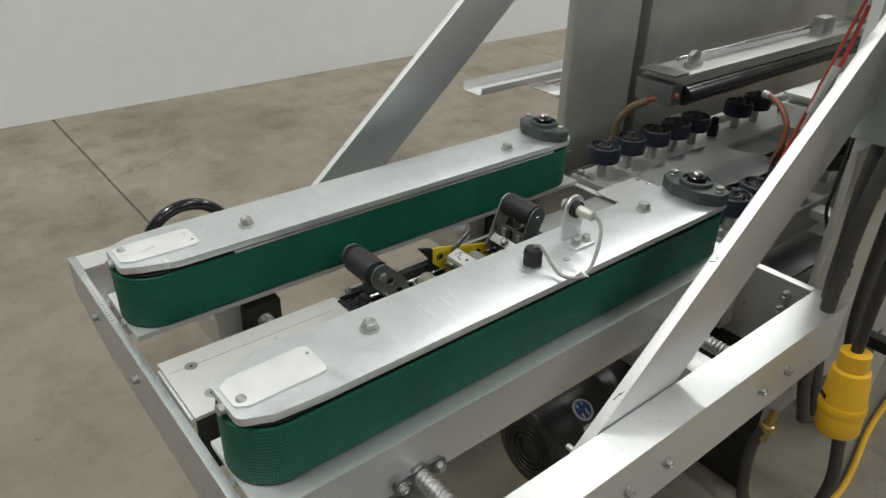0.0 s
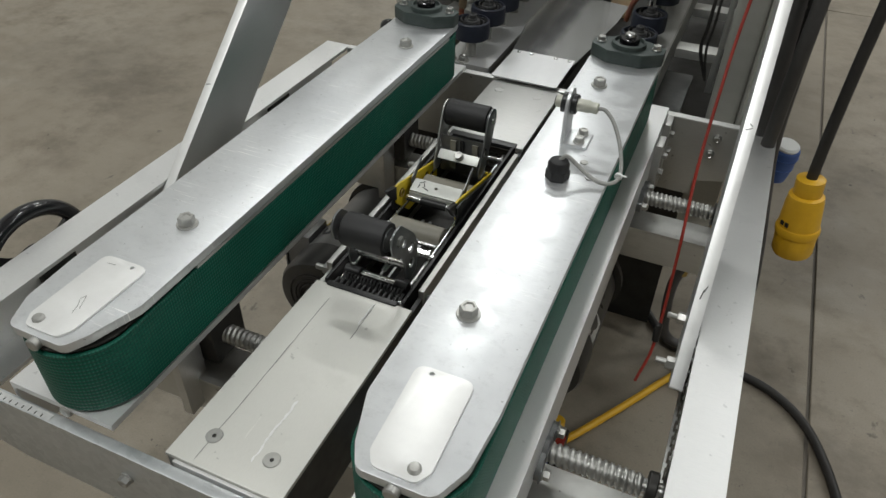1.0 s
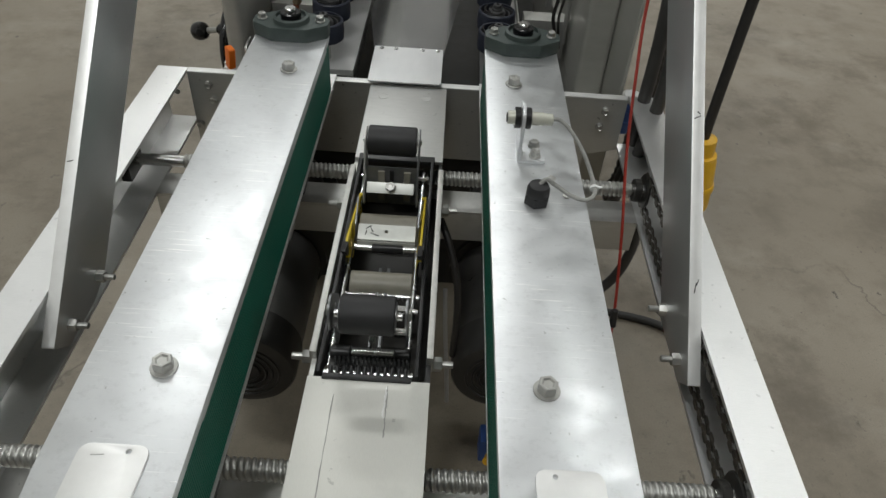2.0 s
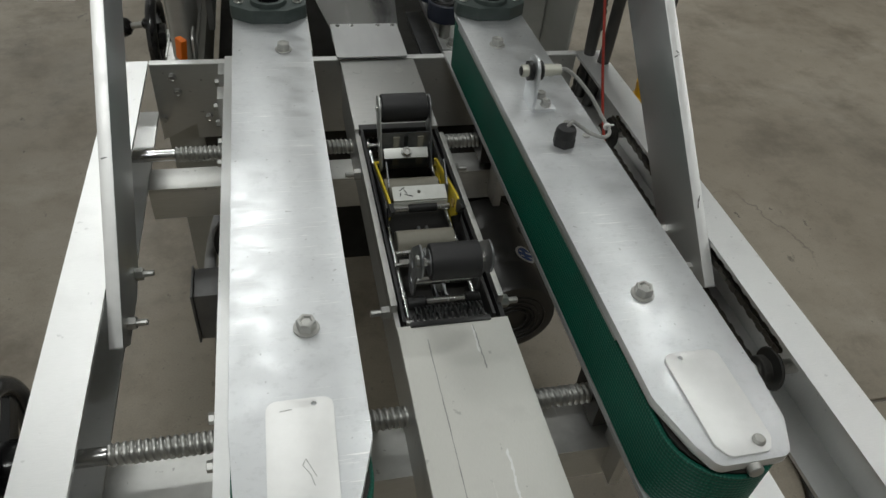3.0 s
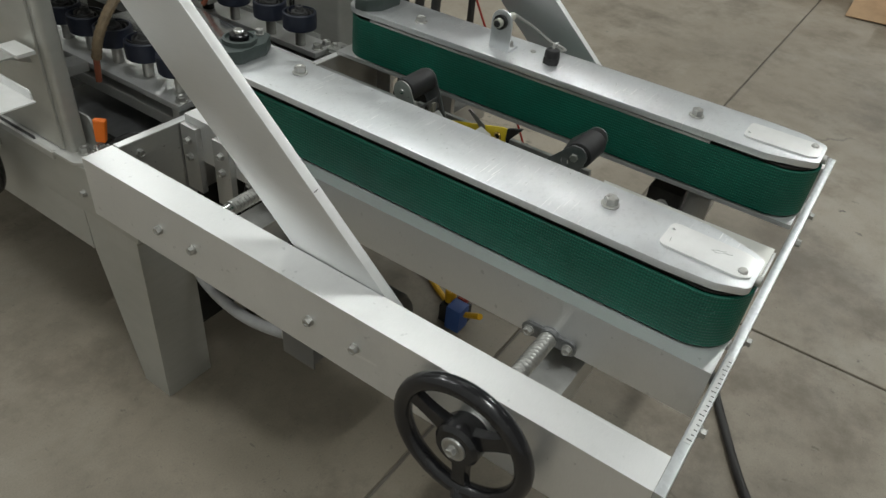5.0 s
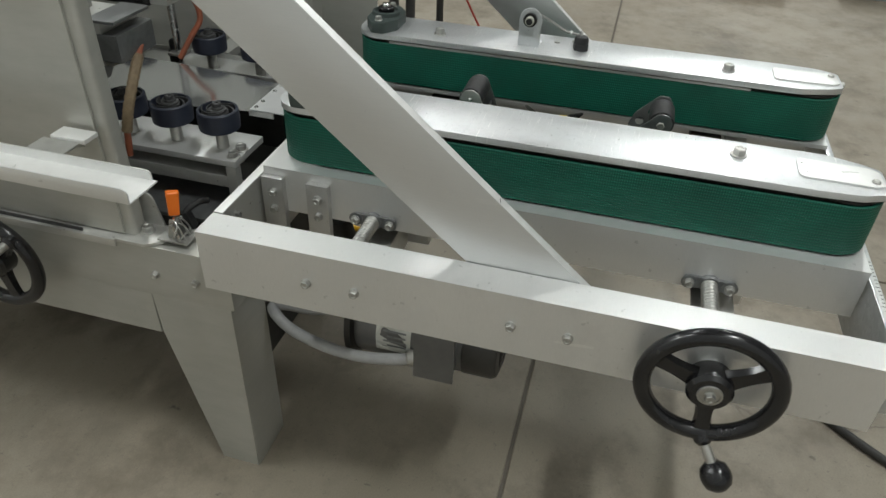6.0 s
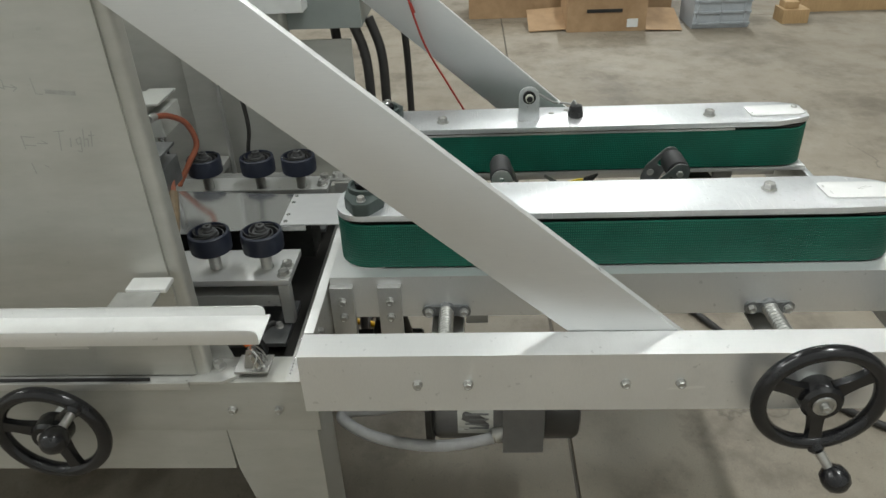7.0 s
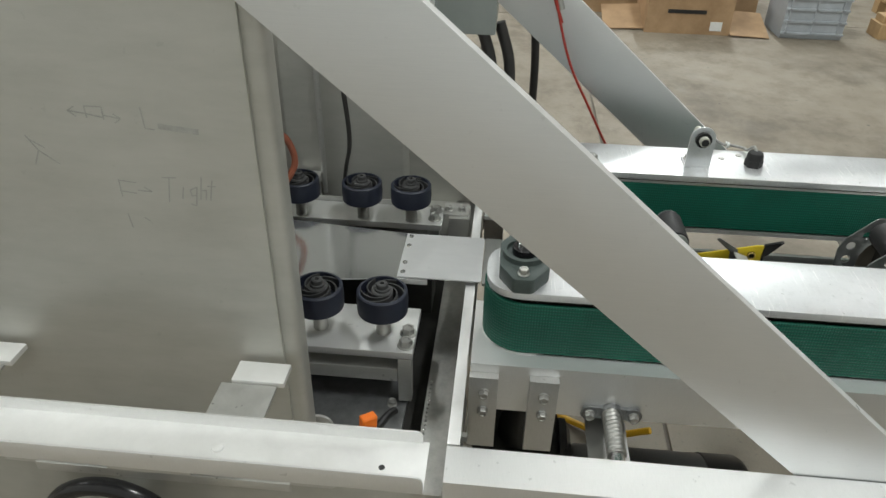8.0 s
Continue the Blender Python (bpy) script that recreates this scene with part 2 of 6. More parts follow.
IRON = surface("green_grey_cast_iron", (0.040, 0.055, 0.052), (0.075, 0.095, 0.088), (0.45, 0.62), 0.1, 60, 250, 0.5)
YELLOWP = surface("yellow_moulded_plastic", (0.62, 0.34, 0.012), (0.76, 0.44, 0.02), (0.32, 0.5), 0, 25, 300, 0.1)
YELLOWM = surface("yellow_painted_steel", (0.60, 0.44, 0.02), (0.72, 0.54, 0.03), (0.35, 0.5), 0, 40, 300, 0.1)
ORANGE = surface("orange_vinyl_grip", (0.80, 0.16, 0.01), (0.9, 0.21, 0.015), (0.35, 0.5), 0, 30, 200, 0.05)
REDC = surface("red_cord_sheath", (0.26, 0.022, 0.014), (0.38, 0.036, 0.020), (0.4, 0.6), 0, 90, 300, 0.1)
HOSE = surface("rust_brown_hose", (0.20, 0.055, 0.03), (0.31, 0.10, 0.05), (0.4, 0.6), 0, 60, 200, 0.1)
CABLE = surface("black_cable_jacket", (0.014, 0.013, 0.012), (0.03, 0.028, 0.026), (0.42, 0.6), 0, 40, 200, 0.1)
GREYC = surface("grey_cable_jacket", (0.19, 0.19, 0.18), (0.36, 0.36, 0.34), (0.4, 0.55), 0, 190, 200, 0.1)
CONDUIT = surface("grey_flexible_conduit", (0.26, 0.26, 0.26), (0.36, 0.36, 0.36), (0.4, 0.55), 0, 40, 200, 0.1)
CHAINM = surface("oily_brown_chain", (0.07, 0.063, 0.052), (0.14, 0.128, 0.108), (0.3, 0.5), 0.7, 60, 300, 0.2)
MOTORD = surface("dark_motor_paint", (0.022, 0.021, 0.020), (0.045, 0.044, 0.042), (0.3, 0.5), 0.2, 14, 200, 0.15)
MOTOR = surface("oily_motor_paint", (0.034, 0.033, 0.031), (0.085, 0.084, 0.080), (0.26, 0.5), 0.3, 14, 200, 0.15)
BOXM = surface("grey_box_paint", (0.11, 0.11, 0.11), (0.17, 0.17, 0.167), (0.28, 0.45), 0.3, 14, 200, 0.1)
ENCL = surface("grey_enclosure_paint", (0.25, 0.28, 0.265), (0.32, 0.345, 0.33), (0.4, 0.55), 0, 10, 300, 0.08)
WALLP = surface("white_wall_paint", (0.76, 0.77, 0.76), (0.82, 0.83, 0.82), (0.5, 0.65), 0, 8, 120, 0.1, (1, 1, 1), 0.7)
HALLP = surface("grey_hall_cladding", (0.16, 0.155, 0.145), (0.24, 0.235, 0.22), (0.5, 0.7), 0, 5, 60, 0.1)
CEIL = surface("grey_ceiling_paint", (0.30, 0.30, 0.29), (0.38, 0.38, 0.37), (0.6, 0.75), 0, 4, 60, 0.1)
CARD = surface("brown_corrugated_card", (0.30, 0.19, 0.10), (0.42, 0.28, 0.16), (0.65, 0.8), 0, 12, 200, 0.15)
CRATE = surface("grey_plastic_crate", (0.33, 0.36, 0.39), (0.42, 0.45, 0.48), (0.4, 0.55), 0, 20, 200, 0.1)
WOOD = surface("pale_pine_wood", (0.36, 0.23, 0.11), (0.52, 0.36, 0.19), (0.55, 0.7), 0, 18, 200, 0.2, (1, 14, 1))
SENSORM = surface("cream_sensor_barrel", (0.50, 0.50, 0.43), (0.62, 0.62, 0.55), (0.35, 0.5), 0.3, 60, 300, 0.1)
LABELW = surface("white_paper_label", (0.68, 0.69, 0.68), (0.76, 0.77, 0.76), (0.45, 0.6), 0, 30, 300, 0.05)
LABELB = surface("blue_printed_label", (0.03, 0.08, 0.26), (0.05, 0.11, 0.33), (0.4, 0.5), 0, 30, 300, 0.05)
INK = surface("black_marker_ink", (0.012, 0.012, 0.012), (0.02, 0.02, 0.02), (0.5, 0.6), 0, 30, 300, 0.0)
PENCIL = surface("faint_grey_marker", (0.25, 0.25, 0.24), (0.40, 0.40, 0.375), (0.5, 0.6), 0.2, 120, 300, 0.0)
JOINT = surface("dark_joint_filler", (0.10, 0.09, 0.075), (0.17, 0.15, 0.125), (0.7, 0.85), 0, 25, 120, 0.3)
SLIDE = surface("satin_slide_sheet", (0.64, 0.645, 0.65), (0.72, 0.725, 0.73), (0.30, 0.42), 0.5, 16, 400, 0.03, (3, 1, 1), wear=0.08)
MIRRORS = surface("polished_steel_sheet", (0.66, 0.67, 0.68), (0.74, 0.75, 0.76), (0.10, 0.18), 0.92, 10, 300, 0.02)
DARKHOSE = surface("dark_rubber_hose", (0.035, 0.033, 0.032), (0.06, 0.057, 0.055), (0.4, 0.6), 0, 40, 200, 0.1)
TAPEW = surface("dirty_hose_tape", (0.13, 0.09, 0.05), (0.24, 0.18, 0.11), (0.5, 0.7), 0, 120, 250, 0.3)
BRASS = surface("dull_brass", (0.45, 0.32, 0.10), (0.58, 0.43, 0.16), (0.25, 0.42), 0.9, 60, 300, 0.1)
CREAM = surface("cream_plastic_tube", (0.19, 0.18, 0.145), (0.27, 0.255, 0.21), (0.4, 0.55), 0, 30, 300, 0.1)
TAPE = surface("worn_measuring_tape", (0.52, 0.53, 0.52), (0.66, 0.67, 0.66), (0.4, 0.5), 0.3, 200, 300, 0.05)


# ---- builders ----
ORIGIN = {}


LIFT = 0.0


def thing(name, at, label, category, group="", kind=""):
    ob = new(name)
    ob.empty_display_size = 0.02
    ob.location = Vector(at) + Vector((0, 0, LIFT))
    ORIGIN[ob] = Vector(at)
    return tagged(ob, label, category, group, kind)


def mesh_of(name, bm, mat, smooth=35):
    me = bpy.data.meshes.new(name)
    bmesh.ops.recalc_face_normals(bm, faces=bm.faces)
    for f in bm.faces:
        f.smooth = True
    for e in bm.edges:
        if len(e.link_faces) == 2 and e.calc_face_angle(0) > radians(smooth):
            e.smooth = False
    bm.to_mesh(me)
    bm.free()
    for one in (mat if isinstance(mat, (list, tuple)) else (mat,)):
        me.materials.append(one)
    return me


def part(name, bm, mat, parent, label="", smooth=35):
    """Links a bmesh, drawn in world coordinates, as one mesh object under a thing or a part."""
    o = ORIGIN[parent]
    bmesh.ops.translate(bm, verts=bm.verts, vec=-o)
    ob = new(name, mesh_of(name, bm, mat, smooth))
    ob.parent = parent
    ORIGIN[ob] = o
    return tagged(ob, label)


def placed(name, me, m, parent, label=""):
    """One more object on a shared mesh, at the world pose m."""
    ob = new(name, me)
    ob.parent = parent
    ob.matrix_basis = Matrix.Translation(-ORIGIN[parent]) @ m
    return tagged(ob, label)


def whole(name, bm, mat, label, category, kind="", group="", smooth=35):
    ob = new(name, mesh_of(name, bm, mat, smooth))
    return tagged(ob, label, category, group, kind)


def box(x0, x1, y0, y1, z0, z1, bevel=0.0, seg=2, bm=None):
    b = bmesh.new()
    bmesh.ops.create_cube(b, size=1)
    bmesh.ops.scale(b, vec=(abs(x1 - x0), abs(y1 - y0), abs(z1 - z0)), verts=b.verts)
    bmesh.ops.translate(b, vec=((x0 + x1) / 2, (y0 + y1) / 2, (z0 + z1) / 2), verts=b.verts)
    if bevel:
        bmesh.ops.bevel(b, geom=b.edges[:], offset=bevel, segments=seg, profile=0.7, affect="EDGES")
    return join(bm, b)


def join(bm, b):
    if bm is None:
        return b
    me = bpy.data.meshes.new("tmp")
    b.to_mesh(me)
    b.free()
    bm.from_mesh(me)
    bpy.data.meshes.remove(me)
    return bm


def frame_of(p0, p1):
    d = Vector(p1) - Vector(p0)
    return Matrix.Translation(p0) @ d.to_track_quat("Z", "Y").to_matrix().to_4x4(), d.length


def lathe(profile, m=None, seg=24, bm=None, caps=True):
    """Turns (radius, height) pairs round z, then poses the body by m."""
    b = bmesh.new()
    rings = []
    for r, h in profile:
        rings.append([b.verts.new((r * math.cos(2 * math.pi * i / seg), r * math.sin(2 * math.pi * i / seg), h)) for i in range(seg)])
    for lo, hi in zip(rings, rings[1:]):
        for i in range(seg):
            b.faces.new((lo[i], lo[(i + 1) % seg], hi[(i + 1) % seg], hi[i]))
    if caps:
        b.faces.new(rings[0][::-1])
        b.faces.new(rings[-1])
    if m is not None:
        bmesh.ops.transform(b, matrix=m, verts=b.verts)
    return join(bm, b)


def cyl(p0, p1, r, seg=20, bevel=0.0, bm=None):
    m, n = frame_of(p0, p1)
    c = min(bevel, r * 0.5, n * 0.4)
    prof = [(r - c, 0), (r, c), (r, n - c), (r - c, n)] if c else [(r, 0), (r, n)]
    return lathe(prof, m, seg, bm)


def ring_tube(m, R, r, seg=48, sub=14, bm=None):
    b = bmesh.new()
    rows = []
    for i in range(seg):
        a = 2 * math.pi * i / seg
        rows.append([b.verts.new(((R + r * math.cos(s)) * math.cos(a), (R + r * math.cos(s)) * math.sin(a), r * math.sin(s)))
                     for s in (2 * math.pi * k / sub for k in range(sub))])
    for i in range(seg):
        for k in range(sub):
            b.faces.new((rows[i][k], rows[(i + 1) % seg][k], rows[(i + 1) % seg][(k + 1) % sub], rows[i][(k + 1) % sub]))
    bmesh.ops.transform(b, matrix=m, verts=b.verts)
    return join(bm, b)


def smooth_path(pts, n=8):
    """A Catmull-Rom curve through the points."""
    p = [Vector(q) for q in pts]
    p = [2 * p[0] - p[1], *p, 2 * p[-1] - p[-2]]
    out = []
    for i in range(1, len(p) - 2):
        a, b, c, d = p[i - 1:i + 3]
        for k in range(n):
            t = k / n
            out.append(0.5 * (2 * b + (c - a) * t + (2 * a - 5 * b + 4 * c - d) * t * t + (3 * b - a - 3 * c + d) * t ** 3))
    return out + [p[-2]]


def pipe(pts, r, seg=10, n=8, bm=None, wave=0.0):
    """A round cable along a curve; wave rings it like a flexible conduit."""
    path = smooth_path(pts, n)
    b = bmesh.new()
    rows, up = [], None
    for i, q in enumerate(path):
        d = (path[min(i + 1, len(path) - 1)] - path[max(i - 1, 0)]).normalized()
        if up is None:
            up = d.orthogonal().normalized()
        up = (up - d * up.dot(d)).normalized()
        s = d.cross(up)
        rr = r * (1 + wave * (i % 2))
        rows.append([b.verts.new(q + rr * (up * math.cos(a) + s * math.sin(a))) for a in (2 * math.pi * k / seg for k in range(seg))])
    for lo, hi in zip(rows, rows[1:]):
        for k in range(seg):
            b.faces.new((lo[k], lo[(k + 1) % seg], hi[(k + 1) % seg], hi[k]))
    b.faces.new(rows[0][::-1])
    b.faces.new(rows[-1])
    return join(bm, b)


def circle2d(cx, cy, r, n=16):
    return [(cx + r * math.cos(2 * math.pi * i / n), cy + r * math.sin(2 * math.pi * i / n)) for i in range(n)]


def rounded(pts, radii, n=5):
    """A 2D outline with its corners rounded by the given radii."""
    out, k = [], len(pts)
    for i in range(k):
        p, a, b = Vector(pts[i]), Vector(pts[i - 1]), Vector(pts[(i + 1) % k])
        r = radii[i] if isinstance(radii, (list, tuple)) else radii
        if r <= 0:
            out.append(tuple(p))
            continue
        u, v = (a - p).normalized(), (b - p).normalized()
        half = math.acos(max(-1, min(1, u.dot(v)))) / 2
        cut = min(r / math.tan(half), (a - p).length * 0.49, (b - p).length * 0.49)
        s, e = p + u * cut, p + v * cut
        for j in range(n + 1):
            t = j / n
            out.append(tuple((1 - t) ** 2 * s + 2 * t * (1 - t) * p + t * t * e))
    return out


def sheet(outline, thick, m=None, holes=(), bevel=0.0, bm=None):
    """A flat plate in xy, from z = 0 up to thick, with real holes; posed by m."""
    b = bmesh.new()
    if holes:
        edges = []
        for loop in (outline, *holes):
            vs = [b.verts.new((x, y, 0)) for x, y in loop]
            edges += [b.edges.new((vs[i], vs[(i + 1) % len(vs)])) for i in range(len(vs))]
        bmesh.ops.triangle_fill(b, use_beauty=True, use_dissolve=False, edges=edges)
    else:
        b.faces.new([b.verts.new((x, y, 0)) for x, y in outline])
    got = bmesh.ops.extrude_face_region(b, geom=b.faces[:])
    bmesh.ops.translate(b, vec=(0, 0, thick), verts=[g for g in got["geom"] if isinstance(g, bmesh.types.BMVert)])
    bmesh.ops.recalc_face_normals(b, faces=b.faces)
    if bevel:
        rim = [e for e in b.edges if len(e.link_faces) == 2 and e.calc_face_angle(0) > radians(60) and abs(e.verts[0].co.z - e.verts[1].co.z) < 1e-7]
        bmesh.ops.bevel(b, geom=rim, offset=bevel, segments=2, profile=0.6, affect="EDGES")
    if m is not None:
        bmesh.ops.transform(b, matrix=m, verts=b.verts)
    return join(bm, b)


def on_x(x):
    """Pose that lays a sheet drawn in (y, z) onto the plane x, thickening towards +x."""
    return Matrix(((0, 0, 1, x), (1, 0, 0, 0), (0, 1, 0, 0), (0, 0, 0, 1)))


def on_y(y):
    """Pose that lays a sheet drawn in (x, z) onto the plane y, thickening towards -y."""
    return Matrix(((1, 0, 0, 0), (0, 0, -1, y), (0, 1, 0, 0), (0, 0, 0, 1)))


def extrude_y(profile, y0, y1, bm=None):
    """A bar along y with its section given in (x, z)."""
    return sheet(profile, y1 - y0, on_y(y1), bm=bm)


def hex_bolt_mesh(name, flats, head, washer, stub=0.0):
    b = bmesh.new()
    r = flats / math.sqrt(3)
    if washer:
        lathe([(washer - 0.0006, 0), (washer, 0.0006), (washer, 0.0016), (washer - 0.0006, 0.0022)], None, 20, b)
    z = 0.0022 if washer else 0.0
    lathe([(r, z), (r, z + head * 0.86), (r * 0.90, z + head), (r * 0.66, z + head), (r * 0.50, z + head * 0.84)], None, 6, b)
    if stub:
        lathe([(r * 0.5, z + head * 0.8), (r * 0.5, z + head + stub - 0.001), (r * 0.4, z + head + stub)], None, 12, b)
    return mesh_of(name, b, ZINC, 30)


BOLT = hex_bolt_mesh("hex_bolt", 0.018, 0.0105, 0.0135)
BOLT_S = hex_bolt_mesh("hex_bolt_small", 0.0125, 0.007, 0.0085)
NUT = hex_bolt_mesh("nut_and_stud", 0.016, 0.011, 0.0, 0.014)


def axis_pose(at, d, spin=0.0):
    return Matrix.Translation(at) @ Vector(d).to_track_quat("Z", "Y").to_matrix().to_4x4() @ pose(0, 0, 0, 0, 0, spin)


def bolt(at, d, parent, me=None, spin=0.0, name="hex_bolt"):
    return placed(name, me or BOLT, axis_pose(at, d, spin), parent)


def screw_rod(p0, p1, r, pitch, depth, seg=20, per=6):
    """A rod with a real helical thread."""
    m, n = frame_of(p0, p1)
    b = bmesh.new()
    rows, steps = [], int(n / pitch * per)
    for i in range(steps + 1):
        h = n * i / steps
        row = []
        for k in range(seg):
            a = 2 * math.pi * k / seg
            w = 0.5 + 0.5 * math.cos(2 * math.pi * (h / pitch) - a)
            rr = r - depth * (1 - min(1, 1.5 * w))
            row.append(b.verts.new((rr * math.cos(a), rr * math.sin(a), h)))
        rows.append(row)
    for lo, hi in zip(rows, rows[1:]):
        for k in range(seg):
            b.faces.new((lo[k], lo[(k + 1) % seg], hi[(k + 1) % seg], hi[k]))
    b.faces.new(rows[0][::-1])
    b.faces.new(rows[-1])
    bmesh.ops.transform(b, matrix=m, verts=b.verts)
    return b


def text_mesh(body, size, thick=0.0004):
    cu = bpy.data.curves.new("lettering", "FONT")
    cu.body, cu.size, cu.extrude, cu.align_x, cu.align_y = body, size, thick, "CENTER", "CENTER"
    ob = new("lettering", cu)
    bpy.context.view_layer.update()
    me = bpy.data.meshes.new_from_object(ob.evaluated_get(bpy.context.evaluated_depsgraph_get()))
    bpy.data.objects.remove(ob)
    b = bmesh.new()
    b.from_mesh(me)
    return b


# ---- hall: floor slabs, walls, ceiling, lamps ----
WEST, EAST, SOUTH, NORTH, TOP = -3.48, 16.0, -9.0, 14.0, 8.4
floor = thing("floor", (0, 0, FLOOR), "stained warm grey concrete floor with saw-cut joints", "floor", kind="structure")
part("joint_filler", box(WEST - 0.1, EAST, SOUTH, NORTH, FLOOR - 0.12, FLOOR - 0.007), JOINT, floor, "dark sunken joint filler")
XS = [WEST - 0.1, -3.30, 0.76, 4.42, 8.08, 11.74, EAST]
YS = [SOUTH, -6.57, -3.14, 0.29, 3.72, 7.15, 10.58, NORTH]
for x0, x1 in zip(XS, XS[1:]):
    for y0, y1 in zip(YS, YS[1:]):
        gx0 = 0.0012 if x0 == -3.30 else 0.0045
        b = box(x0 + gx0, x1 - (0.0012 if x1 == -3.30 else 0.0045), y0 + 0.0045, y1 - 0.0045, FLOOR - 0.1, FLOOR, 0.002, 1)
        part("slab", b, CONCRETE, floor)

whole("wall_west", box(WEST - 0.2, WEST, SOUTH, NORTH, FLOOR, TOP), WALLP, "white painted wall of the hall", "wall", "structure")
# the other walls and the ceiling are unseen, kept dark to limit bounced light
whole("wall_east", box(EAST, EAST + 0.2, SOUTH, NORTH, FLOOR, TOP), HALLP, "plain grey unseen wall closing the hall", "wall", "structure")
whole("wall_south", box(WEST, EAST, SOUTH - 0.2, SOUTH, FLOOR, TOP), HALLP, "plain grey unseen wall closing the hall", "wall", "structure")
whole("wall_north", box(WEST, EAST, NORTH, NORTH + 0.2, FLOOR, TOP), HALLP, "plain grey unseen wall closing the hall", "wall", "structure")
whole("ceiling", box(WEST, EAST, SOUTH, NORTH, TOP, TOP + 0.2), CEIL, "grey unseen ceiling closing the hall", "ceiling", "structure")
for lx, ly, share in LAMPS:
    fx = thing("ceiling_light", (lx, ly, LAMP_Z), "unseen long white strip lamp hung below the ceiling", "ceiling lamp", "hall lamps")
    part("lamp_housing", box(lx - 1.25, lx + 1.25, ly - 0.16, ly + 0.16, LAMP_Z + 0.02, LAMP_Z + 0.10, 0.01), CEIL, fx)
    for dx in (-0.9, 0.9):
        part("hanger_rod", cyl((lx + dx, ly, LAMP_Z + 0.10), (lx + dx, ly, TOP), 0.006, 8), ZINC, fx)
    lamp = bpy.data.lights.new("strip_lamp", "AREA")
    lamp.shape, lamp.size, lamp.size_y, lamp.energy, lamp.color = "RECTANGLE", 2.4, 0.3, LAMP_POWER * share, (0.962, 0.99, 0.962)
    lo = new("strip_lamp", lamp)
    lo.parent = fx
    lo.location = (0, 0, 0.015)

# ---- frame of the infeed: two channels, end bar, cross plate, two struts ----
RL0, RL1, RR0, RR1, RZ0, RZ1 = -0.488, -0.430, 0.4265, 0.4855, 0.600, 0.7155
frame_ob = thing("infeed_frame", (0, 0.3, FLOOR), "satin aluminium channel frame with diagonal struts bolted to it", "machine frame")
w = 0.006
part("side_rail", extrude_y([(RL0, RZ0), (RL1, RZ0), (RL1, RZ0 + w), (RL0 + w, RZ0 + w), (RL0 + w, RZ1 - w), (RL1, RZ1 - w), (RL1, RZ1), (RL0, RZ1)], -0.2203, 0.814), RAIL, frame_ob)
part("side_rail", extrude_y([(RR1, RZ0), (RR1, RZ1), (RR0, RZ1), (RR0, RZ1 - w), (RR1 - w, RZ1 - w), (RR1 - w, RZ0 + w), (RR0, RZ0 + w), (RR0, RZ0)], -0.2203, 0.814), RAIL, frame_ob)
part("end_bar", sheet([(RL0, 0.7160), (RL0, 0.640), (-0.30, 0.604), (0.27, 0.604), (RR1, 0.642), (RR1, 0.7160)], 0.0135, on_y(-0.2207), bevel=0.001), GALV, frame_ob, "galvanised flat bar across the free end")
part("scale_tape", box(-0.40, -0.22, -0.2325, -0.2235, 0.7161, 0.7166), TAPE, frame_ob, "worn steel measuring tape")
part("cross_plate", extrude_y([(RL1 + 0.002, 0.55), (-0.36, 0.585), (-0.36, 0.552), (0.36, 0.552), (0.36, 0.585), (RR0 - 0.002, 0.60), (RR0 - 0.002, 0.7135), (RL1 + 0.002, 0.7135)], 0.7985, 0.8055), STEEL, frame_ob)
part("cross_ledge", box(RL1 + 0.004, RR0 - 0.004, 0.8060, 0.863, 0.6050, 0.6090, 0.0006), ZINC, frame_ob, "grey lower ledge of the cross channel")
# small bright dots drawn for the dotted rear edge of the ledge
for k in range(24):
    part("ledge_dot", lathe([(0.0022, 0), (0.0017, 0.0011), (0.0006, 0.0015)], pose(-0.405 + 0.0088 * k, 0.8575 + 0.0006 * math.sin(k * 5.1), 0.6089), 8), BRIGHT, frame_ob)
part("cross_flange", box(RL1 + 0.002, RR0 - 0.002, 0.7975, 0.814, 0.7137, 0.7167, 0.001), EDGE, frame_ob, "bright edge of the cross plate")
part("end_screw", lathe([(0.006, 0), (0.0055, 0.003), (0.002, 0.004)], axis_pose((-0.462, 0.8142, 0.66), (0, 1, 0)), 14), ZINC, frame_ob)
for k in range(18):
    part("tape_tick", box(-0.395 + 0.0095 * k, -0.3935 + 0.0095 * k, -0.2320, -0.2320 + (0.0065 if k % 5 == 0 else 0.004), 0.7166, 0.7168), INK, frame_ob)
for bx, bz in ((-0.39, 0.69), (-0.385, 0.658), (-0.335, 0.60), (-0.42, 0.60), (0.385, 0.688), (0.38, 0.653)):
    bolt((bx, 0.7985, bz), (0, -1, 0), frame_ob, BOLT_S, 10, "cap_screw")
for by in (0.625, 0.544, 0.294, 0.208):
    bolt((RL0, by, 0.6575), (-1, 0, 0), frame_ob, BOLT_S, by * 300, "rail_bolt")
    bolt((RR1, by, 0.6575), (1, 0, 0), frame_ob, BOLT_S, by * 500, "rail_bolt")
for bx in (-0.33, -0.12, 0.20, 0.31):
    bolt((bx, -0.2342, 0.672), (0, -1, 0), frame_ob, BOLT_S, bx * 300, "end_bolt")


